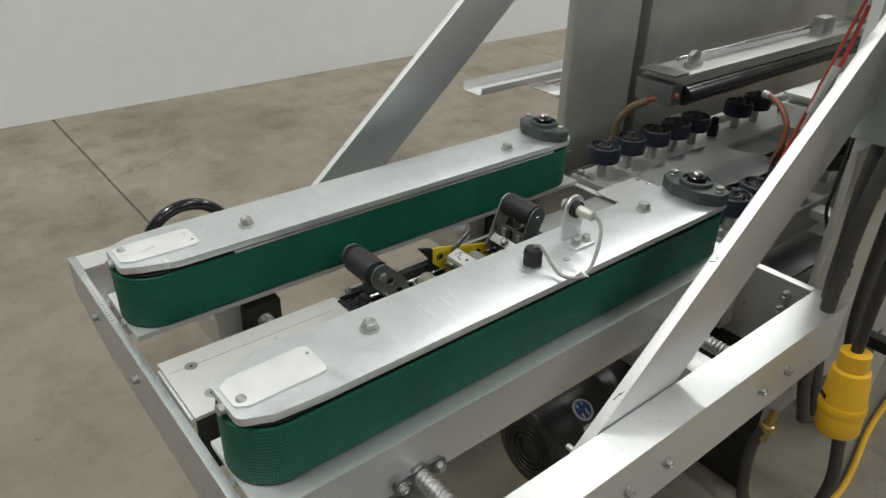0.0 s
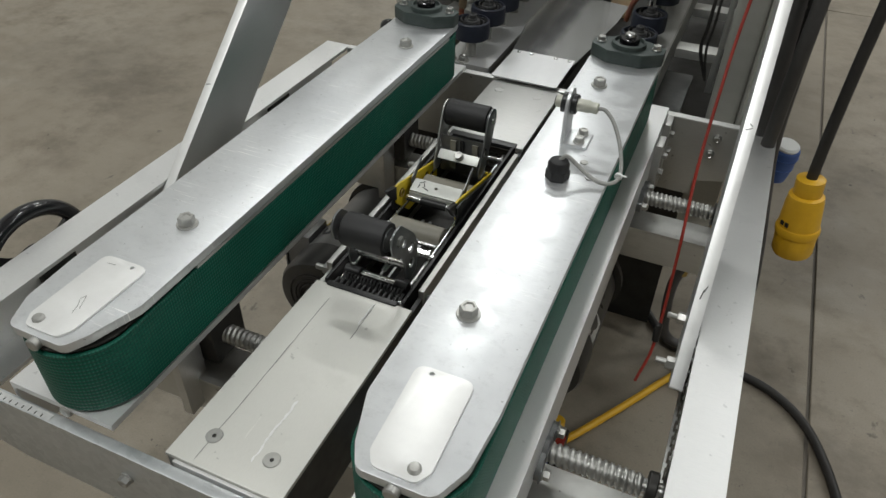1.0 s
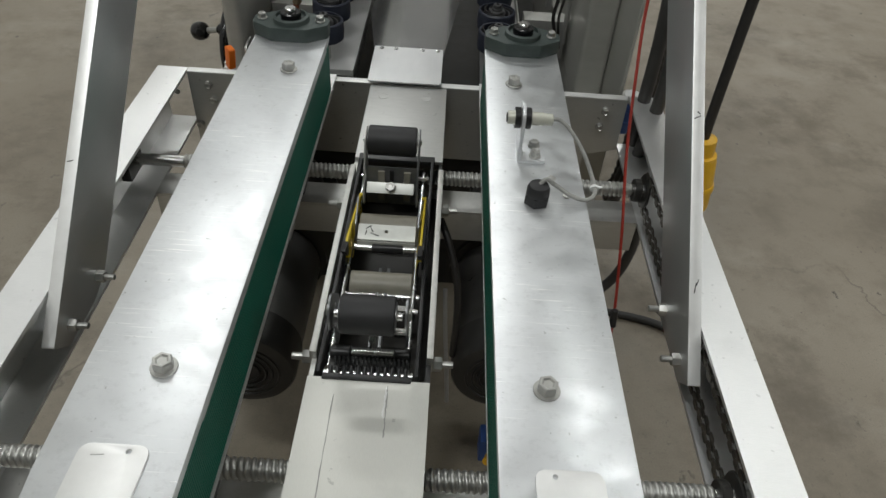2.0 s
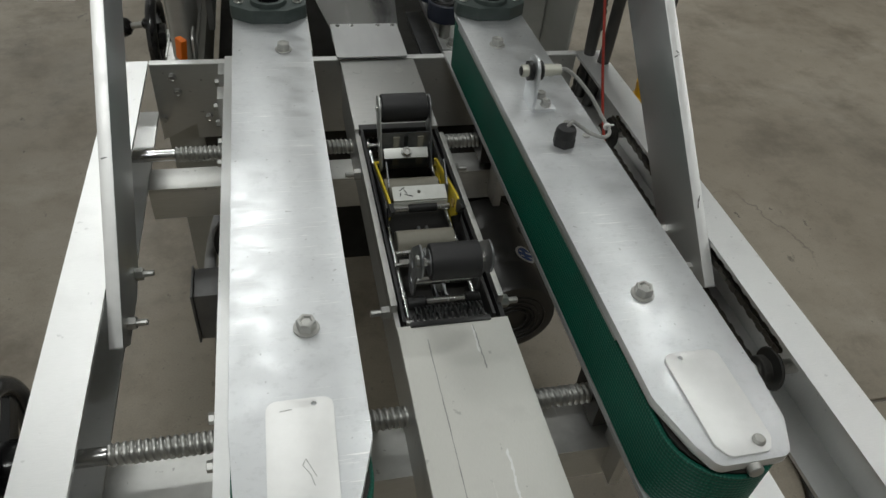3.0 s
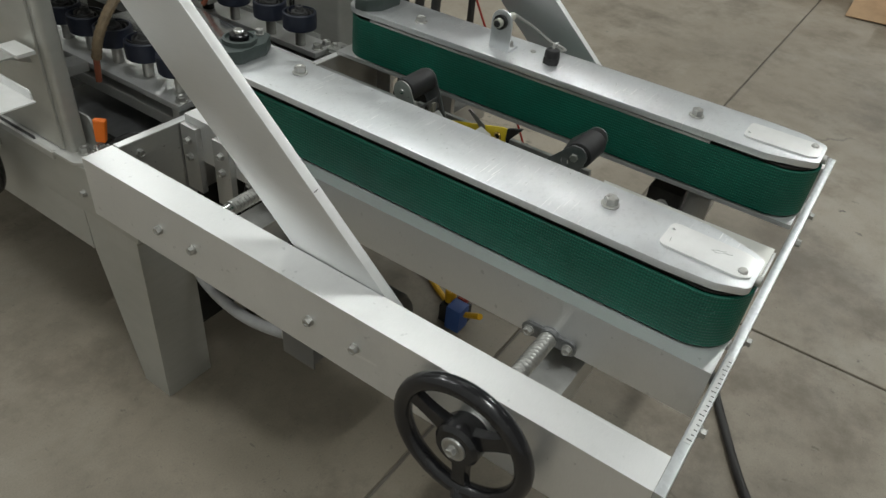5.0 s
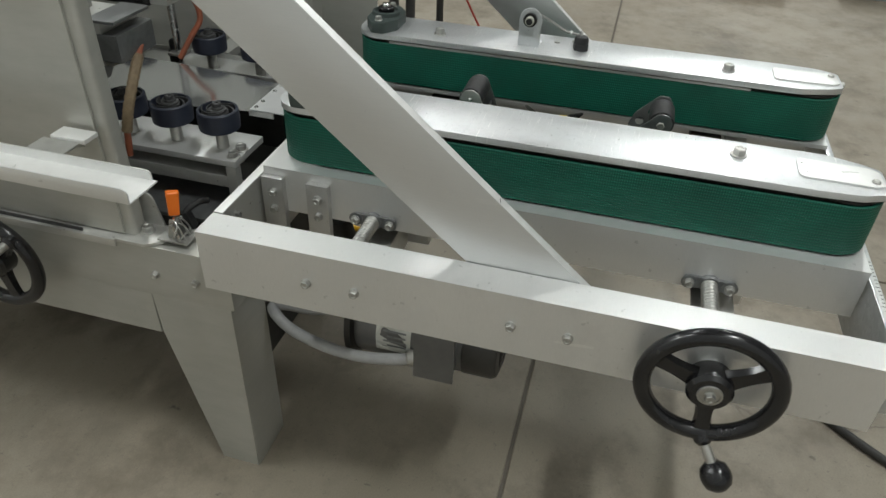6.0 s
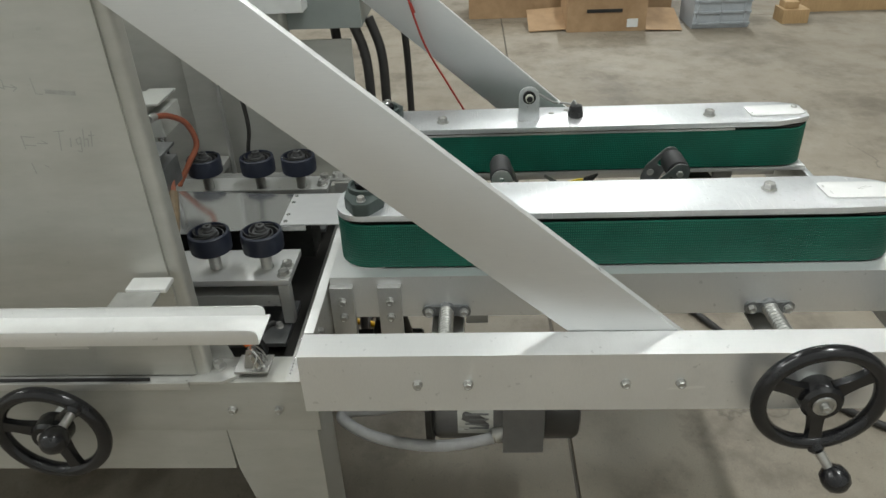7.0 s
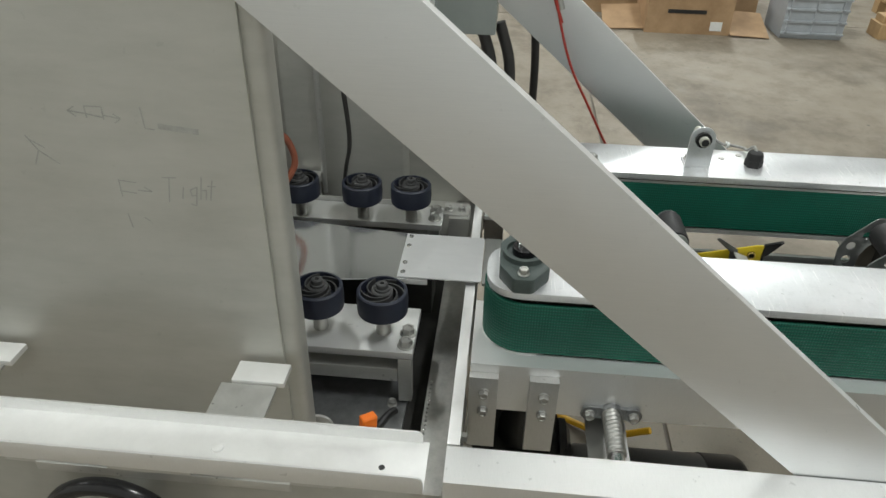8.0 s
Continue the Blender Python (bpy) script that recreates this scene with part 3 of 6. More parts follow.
def strut(x0, x1, dy):
    a = radians(40.8)
    up = lambda z: 0.205 + (z - 0.7155) / math.tan(a)
    out = [(up(0.668) + dy, 0.668), (up(0.668) + 0.030 + dy, 0.640), (up(0.640) + 0.150 + dy, 0.640), (up(0.655) + 0.176 + dy, 0.655), (up(1.56) + 0.176 + dy, 1.56), (up(1.56) + dy, 1.56)]
    return sheet(rounded(out, (0.003, 0.003, 0.014, 0.014, 0, 0)), x1 - x0, on_x(x0), bevel=0.0008)


SL = part("strut", strut(-0.4287, -0.4117, 0.0), [STRUT], frame_ob)
SR = part("strut", strut(0.4080, 0.4250, 0.003), [STRUT], frame_ob)
# a brighter colour stands in for light on the struts' narrow edges
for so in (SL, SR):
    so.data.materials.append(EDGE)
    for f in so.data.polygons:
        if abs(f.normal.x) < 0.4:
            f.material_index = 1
# small dark scuffs on the upper edges of the struts
SLOPE = radians(40.8)
for sx, dy, z, ln, tilt in ((0.4155, 0.003, 0.905, 0.010, 25), (0.4175, 0.003, 0.909, 0.006, -40), (0.416, 0.003, 0.752, 0.014, 80), (0.419, 0.003, 0.757, 0.009, 70), (-0.422, 0.0, 0.83, 0.008, 15)):
    y = 0.205 + (z - 0.7155) / math.tan(SLOPE) + dy
    base_m = Matrix(((1, 0, 0, sx), (0, math.cos(SLOPE), -math.sin(SLOPE), y), (0, math.sin(SLOPE), math.cos(SLOPE), z), (0, 0, 0, 1)))
    part("scuff", sheet([(-ln / 2, -0.0008), (ln / 2, -0.0004), (ln / 2, 0.0005), (-ln / 2, 0.0008)], 0.0002, base_m @ pose(0, 0, 0.0001, 0, 0, tilt)), INK, frame_ob)
for by in (0.289, 0.196):
    bolt((-0.4117, by, 0.6645), (1, 0, 0), frame_ob, NUT, by * 400, "strut_nut")
    bolt((0.4080, by + 0.004, 0.6645), (-1, 0, 0), frame_ob, NUT, by * 300, "strut_nut")


# ---- the two side belt units ----
def stadium(cx, y0, y1, r, n=22):
    pts = [(cx + r * math.cos(math.pi * i / n), y1 + r * math.sin(math.pi * i / n)) for i in range(n + 1)]
    return pts + [(cx + r * math.cos(math.pi + math.pi * i / n), y0 + r * math.sin(math.pi + math.pi * i / n)) for i in range(n + 1)]


def belt_mesh(cx, y0, y1, r, t, z0, z1):
    outer, inner = stadium(cx, y0, y1, r), stadium(cx, y0, y1, r - t)
    b = bmesh.new()
    uv = b.loops.layers.uv.new("UVMap")
    run = [0.0]
    for p, q in zip(outer, outer[1:] + outer[:1]):
        run.append(run[-1] + math.dist(p, q))
    e = 0.0012
    rings = [[b.verts.new((x, y, z)) for x, y in o] for o, z in
             ((inner, z0), (stadium(cx, y0, y1, r - e), z0), (outer, z0 + e), (outer, z1 - e), (stadium(cx, y0, y1, r - e), z1), (inner, z1))]
    vs = (z0, z0, z0 + e, z1 - e, z1, z1)
    n = len(outer)
    for j in range(6):
        lo, hi = rings[j], rings[(j + 1) % 6]
        for i in range(n):
            f = b.faces.new((lo[i], lo[(i + 1) % n], hi[(i + 1) % n], hi[i]))
            for l, (u, v) in zip(f.loops, ((run[i], vs[j]), (run[i + 1], vs[j]), (run[i + 1], vs[(j + 1) % 6]), (run[i], vs[(j + 1) % 6]))):
                l[uv].uv = (u, v)
    return b


PT = 0.8428  # top of the belt covers


def belt_unit(s, label):
    """s = -1 for the unit with the plain cover, +1 for its mirror image."""
    X = lambda x: s * x
    u = thing("side_belt_unit", (s * 0.2, 0.0, 0.733), label, "belt conveyor", "side belt pair")
    flip = lambda pts: [(s * x, y) for x, y in pts]
    # cover plate: straight sides, bevelled free end, rounded machine end
    out = rounded([(0.136, -0.135), (0.153, -0.190), (0.166, -0.2145), (0.240, -0.2145), (0.2570, -0.175), (0.2615, -0.11), (0.2615, 0.778), (0.1375, 0.778)],
                  (0.03, 0.02, 0.014, 0.016, 0.03, 0.02, 0.055, 0.055), 7)
    part("cover_plate", sheet(flip(out), 0.0115, pose(0, 0, PT - 0.0115), bevel=0.0009), ALU if s < 0 else ALU_MARKED, u, "mottled milled aluminium cover plate")
    under = rounded([(0.147, -0.15), (0.172, -0.204), (0.228, -0.204), (0.250, -0.15), (0.250, 0.765), (0.148, 0.765)], (0.02, 0.02, 0.02, 0.02, 0.05, 0.05), 5)
    part("belt_guide", sheet(flip(under), PT - 0.0117 - 0.738, pose(0, 0, 0.738)), DARK, u, "dark inner belt guide")
    lip = sorted((s * 0.1382, s * 0.1465))
    part("guide_lip", box(*lip, -0.045, 0.70, PT - 0.0188, PT - 0.0140, 0.0006), BEAMM, u, "grey lip of the belt guide")
    lid = rounded([(0.167, -0.087), (0.2285, -0.087), (0.2295, -0.194), (0.221, -0.2085), (0.179, -0.2085), (0.170, -0.194)], (0.012, 0.012, 0.012, 0.01, 0.01, 0.012), 5)
    part("end_lid", sheet(flip(lid), 0.003, pose(0, 0, PT + 0.0003), holes=[circle2d(s * 0.185, -0.094, 0.0026, 10)], bevel=0.0005), EDGE, u, "thin removable end lid")
    part("lid_screw", lathe([(0.0065, 0), (0.0062, 0.0022), (0.0045, 0.004), (0.0015, 0.0045)], pose(s * 0.2145, -0.1965, PT + 0.0033), 16), ZINC, u)
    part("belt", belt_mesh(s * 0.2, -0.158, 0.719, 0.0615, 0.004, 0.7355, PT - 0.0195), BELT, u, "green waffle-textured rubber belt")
    # beam: angle section under the belt
    flange = [(0.1385, 0.7245), (0.283, 0.7245), (0.283, 0.645), (0.289, 0.645), (0.289, 0.733), (0.1385, 0.733)]
    part("beam", extrude_y(flip(flange), -0.217, 0.793), RAIL, u, "grey aluminium angle beam")
    # blocks that hang on the beam near the machine, with their bolts
    for y0 in (0.7515, 0.6645):
        xa, xb = sorted((s * 0.2893, s * 0.3025))
        part("guide_block", box(xa, xb, y0, y0 + 0.042, 0.578, 0.7180, 0.001), BEAMM, u)
        for z in (0.690, 0.655):
            bolt((s * 0.3025, y0 + 0.02, z), (s, 0, 0), u, BOLT_S, z * 1000)
    # nut flanges of the two lead screws
    for yc in (0.0025, 0.5835):
        fl = rounded([(yc - 0.042, 0.6495), (yc + 0.042, 0.6495), (yc + 0.042, 0.6705), (yc - 0.042, 0.6705)], 0.0103)
        fb = sheet(fl, 0.006, on_x(0.2893 if s > 0 else -0.2953))
        part("nut_flange", fb, ARMM, u, "oval grey nut flange")
        for dy in (-0.032, 0.032):
            part("washer", lathe([(0.0128, 0), (0.0128, 0.0014), (0.0110, 0.0020)], axis_pose((s * 0.2953, yc + dy, 0.660), (s, 0, 0)), 20), ARMM, u)
            bolt((s * 0.2972, yc + dy, 0.660), (s, 0, 0), u, BOLT_S, dy * 900)
        part("nut_block", box(*sorted((s * 0.165, s * 0.236)), yc - 0.030, yc + 0.034, 0.626, 0.692, 0.003), DARK, u)
        part("nut_hanger", box(*sorted((s * 0.186, s * 0.2)), yc - 0.078, yc - 0.034, 0.560, 0.7235, 0.001), BEAMM, u)
        part("screw_nut", cyl((s * 0.2965, yc, 0.660), (s * 0.24, yc, 0.660), 0.0165, 20, 0.002), ARMM, u)
    # two-bolt flange bearing over the drive pulley
    c = Vector((s * 0.2, 0.7265, PT))
    o = rounded([(-0.064, -0.012), (-0.030, -0.036), (0.030, -0.036), (0.064, -0.012), (0.064, 0.014), (0.030, 0.034), (-0.030, 0.034), (-0.064, 0.014)], 0.01)
    fbear = part("flange_bearing", sheet([(c.x + x, c.y + y) for x, y in o], 0.024, pose(0, 0, c.z), bevel=0.0025), IRON, u, "green-grey cast iron flange bearing")
    part("bearing_boss", lathe([(0.031, 0), (0.030, 0.008), (0.0255, 0.0095), (0.0245, 0.004), (0.018, 0.004)], pose(c.x, c.y, c.z + 0.0235), 28, caps=True), IRON, fbear)
    part("bearing_collar", lathe([(0.0175, 0), (0.0175, 0.012), (0.016, 0.0135)], pose(c.x, c.y, c.z + 0.026), 20), BLACKP, fbear)
    part("shaft_end", lathe([(0.0095, 0), (0.0095, 0.019), (0.008, 0.0205)], pose(c.x, c.y, c.z + 0.026), 16), BRIGHT, fbear)
    for dx in (-0.049, 0.049):
        bolt((c.x + dx, c.y + 0.001, c.z + 0.024), (0, 0, 1), fbear, BOLT_S, dx * 700)
    # cover bolts and end screws
    bolt((s * 0.1855, 0.0, PT), (0, 0, 1), u, BOLT, 12 * s, "cover_bolt")
    bolt((s * 0.1815, 0.598, PT), (0, 0, 1), u, BOLT, 25, "cover_bolt")
    part("tension_screw", cyl((s * 0.203, -0.205, PT - 0.0085), (s * 0.203, -0.2225, PT - 0.0085), 0.0075, 16, 0.0015), ZINC, u)
    part("tension_screw", cyl((s * 0.207, -0.20, 0.722), (s * 0.207, -0.2205, 0.722), 0.0075, 16, 0.0015), ZINC, u)
    part("pulley_disc", lathe([(0.056, 0), (0.058, 0.002), (0.058, 0.004)], pose(s * 0.2, -0.158, PT - 0.0188), 32), DARK, u)
    part("pulley_flange", lathe([(0.0605, 0), (0.0625, 0.0008), (0.0625, 0.0014), (0.058, 0.002)], pose(s * 0.2, 0.719, 0.7332), 40), EDGE, u)
    return u


UNIT_L = belt_unit(-1, "belt conveyor with a plain aluminium cover, beside the handwheel")
UNIT_R = belt_unit(1, "belt conveyor with an aluminium cover carrying a sensor")
UNIT_R.rotation_euler = (0, 0, radians(0.35))

# ---- photo sensor, its cable and gland on the second cover ----
sen = thing("photo_sensor", (0.19, 0.395, PT), "cream barrel sensor on a bent aluminium bracket", "sensor")
bw = [(0.3815, 0.0045 - 0.850 + PT), (0.3815, 0.05), *[(0.4045 + 0.0225 * math.cos(math.pi * (1 - i / 12)), 0.05 + 0.0225 * math.sin(math.pi * i / 12)) for i in range(13)], (0.427, 0.0045 - 0.850 + PT)]
part("bracket", sheet([(y, z + 0.850) for y, z in bw], 0.0045, on_x(0.173), holes=[circle2d(0.4045, 0.900, 0.0095, 20)], bevel=0.0006), ALU, sen)
part("bracket_foot", sheet(rounded([(0.173, 0.3815), (0.2115, 0.3815), (0.2115, 0.427), (0.173, 0.427)], 0.003), 0.0045, pose(0, 0, PT + 0.0002), bevel=0.0005), ALU, sen)
part("barrel", lathe([(0.0085, 0), (0.009, 0.001), (0.009, 0.048), (0.008, 0.05), (0.008, 0.060), (0.006, 0.061)], axis_pose((0.155, 0.4045, 0.900), (1, 0, 0)), 22), SENSORM, sen)
part("lens", cyl((0.1535, 0.4045, 0.900), (0.156, 0.4045, 0.900), 0.0066, 18), INK, sen)
for x in (0.1645, 0.1785):
    part("jam_nut", lathe([(0.0145, 0), (0.0145, 0.007), (0.0135, 0.0078)], axis_pose((x, 0.4045, 0.900), (1, 0, 0), 10), 12), BLACKM, sen)
for y in (0.393, 0.417):
    bolt((0.198, y, PT + 0.0047), (0, 0, 1), sen, BOLT_S, y * 1000)
cab = thing("sensor_cable", (0.22, 0.35, PT), "grey sensor cable bent down to a black gland", "cable")
part("jacket", pipe([(0.214, 0.4045, 0.900), (0.226, 0.405, 0.8995), (0.242, 0.395, 0.889), (0.259, 0.370, 0.872), (0.271, 0.341, 0.852), (0.271, 0.314, 0.848), (0.256, 0.298, 0.850), (0.236, 0.300, 0.855), (0.217, 0.302, 0.867), (0.203, 0.300, 0.877), (0.1955, 0.297, 0.871)], 0.0028, 10, 6), GREYC, cab)
part("cable_tie", lathe([(0.0055, 0), (0.0055, 0.004)], axis_pose((0.2715, 0.328, 0.849), (0.0, -1, -0.1)), 12), LABELW, cab)
part("tie_tail", box(0.273, 0.282, 0.325, 0.328, 0.850, 0.8515), LABELW, cab)
gl = thing("cable_gland", (0.1945, 0.297, PT), "black plastic cable gland screwed into the cover", "cable gland")
part("gland_nut", lathe([(0.0165, 0), (0.0165, 0.013)], pose(0.1945, 0.297, PT + 0.0002, 0, 0, 15), 6), RUBBER, gl)
part("gland_dome", lathe([(0.0145, 0.0), (0.015, 0.002), (0.0148, 0.009), (0.0125, 0.0140), (0.007, 0.0165)], pose(0.1945, 0.297, PT + 0.0132), 20), RUBBER, gl)
for px, py in ((0.2205, 0.349), (0.2375, 0.313)):
    part("set_screw", lathe([(0.0058, 0), (0.0055, 0.0015), (0.003, 0.0022)], pose(px, py, PT + 0.0002), 14), ZINC, UNIT_R)

# ---- lead screws, handwheels, chain ----
for yc in (0.0025, 0.5835):
    ls = thing("lead_screw", (0, yc, 0.660), "zinc-plated threaded spindle through both beams", "lead screw", "lead screws")
    tx = -0.412 if yc < 0.3 else -0.375
    part("thread", screw_rod((tx, yc, 0.660), (0.405, yc, 0.660), 0.0135, 0.0078, 0.0026), ZINC, ls)
    part("journal", cyl((-0.431 - 0.055, yc, 0.660), (tx, yc, 0.660), 0.0105, 18, 0.001), BRIGHT, ls)
    part("journal", cyl((0.405, yc, 0.660), (0.47, yc, 0.660), 0.0105, 18, 0.001), BRIGHT, ls)
    part("collar", lathe([(0.019, 0), (0.0205, 0.0015), (0.0205, 0.0105), (0.019, 0.012)], axis_pose((0.410, yc, 0.660), (1, 0, 0)), 24), DARK, ls)
    part("sprocket", lathe([(0.029, 0), (0.031, 0.002), (0.029, 0.005)], axis_pose((0.428, yc, 0.660), (1, 0, 0)), 18), DARK, ls)
    part("bearing_block", box(-0.4815, -0.464, yc - 0.03, yc + 0.03, 0.630, 0.690, 0.003), DARK, ls)
ch = thing("drive_chain", (0.43, 0.3, 0.63), "oily roller chain running inside the channel", "chain")
LINK = sheet(rounded([(-0.008, -0.0042), (0.008, -0.0042), (0.008, 0.0042), (-0.008, 0.0042)], 0.004, 3), 0.0022)
LINK_ME = mesh_of("chain_link", LINK, CHAINM)
for zc in (0.632, 0.692):
    for k in range(46):
        yk = 0.012 + k * 0.0127
        for dx in ((0.4275, 0.4365) if k % 2 else (0.4295, 0.4345)):
            placed("chain_link", LINK_ME, Matrix.Translation((dx, yk, zc)) @ on_x(0).to_3x3().to_4x4(), ch)


def handwheel(centre, d, R, label, handle, spin):
    hw = thing("handwheel", centre, label, "handwheel", "handwheels")
    m = axis_pose(centre, d, spin)
    part("rim", ring_tube(m, R, 0.0125), BLACKP, hw)
    part("hub", lathe([(0.030, -0.022), (0.032, -0.018), (0.032, 0.010), (0.027, 0.016), (0.018, 0.016)], m, 28), BLACKP, hw)
    part("hub_cap", lathe([(0.0175, 0.016), (0.0170, 0.0185), (0.0135, 0.019), (0.0130, 0.0172), (0.006, 0.0172)], m, 24), ZINC, hw)
    bolt(m @ Vector((0, 0, 0.0172)), d, hw, BOLT_S, 20, "hub_bolt")
    part("hub_sleeve", lathe([(0.017, -0.050), (0.017, -0.022)], m, 20), WHITEZ, hw)
    for k in range(3):
        a = math.pi / 2 + 2 * math.pi * k / 3
        c, s_ = math.cos(a), math.sin(a)
        b = bmesh.new()
        rows = []
        for i in range(7):
            q = i / 6
            rr, wd, th = 0.022 + (R - 0.026) * q, 0.017 - 0.004 * math.sin(math.pi * q) - 0.002 * q, 0.008 - 0.002 * q
            h = -0.004 + 0.004 * q
            rows.append([b.verts.new((rr * c - w_ * s_, rr * s_ + w_ * c, h + t_)) for w_, t_ in ((-wd, -th * .6), (wd, -th * .6), (wd * .8, th), (-wd * .8, th))])
        for lo, hi in zip(rows, rows[1:]):
            for j in range(4):
                b.faces.new((lo[j], lo[(j + 1) % 4], hi[(j + 1) % 4], hi[j]))
        b.faces.new(rows[0][::-1]), b.faces.new(rows[-1])
        bmesh.ops.transform(b, matrix=m, verts=b.verts)
        part("spoke", b, BLACKP, hw)
    if handle:
        hp = m @ Vector((0, R, 0))
        hd = Vector(handle).normalized()
        part("handle_stem", cyl(hp, hp + hd * 0.052, 0.0075, 14, 0.001), ZINC, hw)
        part("handle_boss", lathe([(0.013, 0), (0.014, 0.012), (0.010, 0.018)], axis_pose(hp, hd), 16), BLACKP, hw)
        km = axis_pose(hp + hd * 0.068, hd)
        part("handle_knob", lathe([(0.010, -0.022), (0.019, -0.015), (0.0225, -0.004), (0.0225, 0.004), (0.019, 0.014), (0.010, 0.021), (0.003, 0.023)], km, 24), BLACKP, hw)
    return hw


handwheel((-0.522, 0.006, 0.653), (-1, 0, 0), 0.091, "gloss black three-spoke handwheel with a ball crank", (-0.50, -0.50, -0.74), 186)

# ---- centre deck ----
deck = thing("centre_deck", (-0.003, 0.28, 0.62), "pale machined deck strip between the belts", "machine deck")
DX0, DX1 = -0.0728, 0.0725
for y0, y1 in ((-0.2125, 0.094), (0.545, 0.787)):
    part("deck_plate", box(DX0, DX1, y0, y1, 0.714, 0.720, 0.0008), DECK if y0 < 0 else DECK2, deck)
part("end_lip", box(DX0 + 0.012, DX1 - 0.004, -0.2170, -0.2130, 0.700, 0.716, 0.0008), EDGE, deck)
for x0, x1 in ((DX0, DX0 + 0.006), (DX1 - 0.006, DX1)):
    # the right side is coloured black for the shade it stands in
    part("deck_side", box(x0, x1, -0.211, 0.77, 0.615, 0.7135), BLACKM if x0 > 0 else STEEL, deck)
    part("side_bar", box(x0 - (0.003 if x0 < 0 else -0.0005), x1 + (0.0025 if x0 > 0 else -0.0005), 0.125, 0.515, 0.700, 0.727, 0.001), ZINC, deck, "grey zinc side bar")
# dark sheet stands for the shade inside the deck opening
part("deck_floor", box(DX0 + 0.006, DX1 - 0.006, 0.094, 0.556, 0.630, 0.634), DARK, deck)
for x, y in ((-0.038, -0.174), (0.0365, -0.174), (-0.045, 0.745), (0.035, 0.745)):
    part("deck_screw", lathe([(0.0098, 0.0), (0.0096, 0.0002), (0.0092, -0.0005), (0.0086, 0.0002), (0.0040, 0.0002), (0.0036, -0.0002), (0.0034, -0.0004)], pose(x, y, 0.7203), 24), ZINC if y < 0 else DECK2, deck)
    if y < 0:
        part("screw_slot", sheet(circle2d(x, y, 0.0026, 6), 0.0003, pose(0, 0, 0.7203)), DARK, deck)
def wobbly_line(x, y0, y1, wide, seed, n=26):
    """A thin uneven mark along y on the deck, as an outline in (x, y)."""
    rnd = random.Random(seed)
    mid, half, left, right = x, wide / 2, [], []
    for i in range(n + 1):
        y = y0 + (y1 - y0) * i / n
        mid += rnd.uniform(-1, 1) * wide * 0.28 + (x - mid) * 0.2
        h = half * rnd.uniform(0.35, 1.0) * (0.25 if i in (0, n) else 1)
        left.append((mid - h, y))
        right.append((mid + h, y))
    return left + right[::-1]


part("seam", sheet(wobbly_line(-0.0385, -0.207, 0.070, 0.0014, 3), 0.0003, pose(0, 0, 0.7201)), PENCIL, deck, "thin scribed seam")
part("scuff", sheet(wobbly_line(0.0240, 0.015, 0.086, 0.0020, 5), 0.0003, pose(0, 0, 0.7201)), PENCIL, deck, "dark scuff")
part("scuff", sheet(wobbly_line(0.0215, 0.040, 0.084, 0.0028, 6), 0.0003, pose(0, 0, 0.7205)), EDGE, deck, "bright scuff")
part("scuff", sheet(wobbly_line(0.0185, -0.185, -0.095, 0.0034, 8), 0.0003, pose(0, 0, 0.7201)), EDGE, deck, "bright scuff")
for x, y in ((DX0 - 0.001, 0.440), (DX0 - 0.001, 0.136), (DX1 + 0.001, 0.136), (DX1 + 0.001, 0.440)):
    d = -1 if x < 0 else 1
    bolt((x + d * 0.002, y, 0.703), (d, 0, 0), deck, NUT, y * 800, "pivot_stud")

# ---- roller cassette in the deck ----
cas = thing("roller_cassette", (-0.003, 0.32, 0.634), "blackened spring cassette with two rubber rollers", "roller mechanism")
for y0, y1, x0, x1 in ((0.0905, 0.0990, -0.056, 0.050), (0.540, 0.556, -0.066, 0.060)):
    part("cross_tie", box(x0, x1, y0, y1, 0.7145, 0.7225, 0.0025), BLACKM, cas)
for x in (-0.064, 0.0535):
    part("cassette_side", box(x, x + 0.0045, 0.10, 0.55, 0.660, 0.722, 0.001), BLACKM, cas)
for x in (-0.053, 0.043):
    part("slide_rod", cyl((x, 0.12, 0.705), (x, 0.53, 0.705), 0.004, 12), BRIGHT, cas)
for x in (-0.0085, 0.0035):
    part("web_strip", box(x, x + 0.004, 0.155, 0.300, 0.690, 0.7055, 0.0005), ARMM, cas, "grey web strip")
for y, z, r, x0, x1 in ((0.320, 0.7245, 0.0055, -0.046, 0.044), (0.213, 0.712, 0.004, -0.058, 0.052), (0.112, 0.705, 0.005, -0.058, 0.052), (0.505, 0.712, 0.004, -0.058, 0.052), (0.250, 0.700, 0.0045, -0.058, 0.052)):
    part("cross_rod", cyl((x0, y, z), (x1, y, z), r, 14, 0.0008), BRIGHT, cas)
part("rod_sleeve", cyl((-0.020, 0.320, 0.7245), (0.024, 0.320, 0.7245), 0.0068, 16, 0.0008), BLACKM, cas)
for y, z in ((0.388, 0.706), (0.270, 0.700)):
    part("idler_tube", cyl((-0.045, y, z), (0.040, y, z), 0.019, 22, 0.001), CREAM, cas, "cream idler tube")
part("spring_block", box(-0.052, 0.046, 0.112, 0.150, 0.690, 0.7105, 0.003), BLACKM, cas)
part("front_rod", cyl((-0.027, 0.1375, 0.7135), (0.026, 0.1375, 0.7135), 0.0052, 16, 0.0008), BRIGHT, cas)
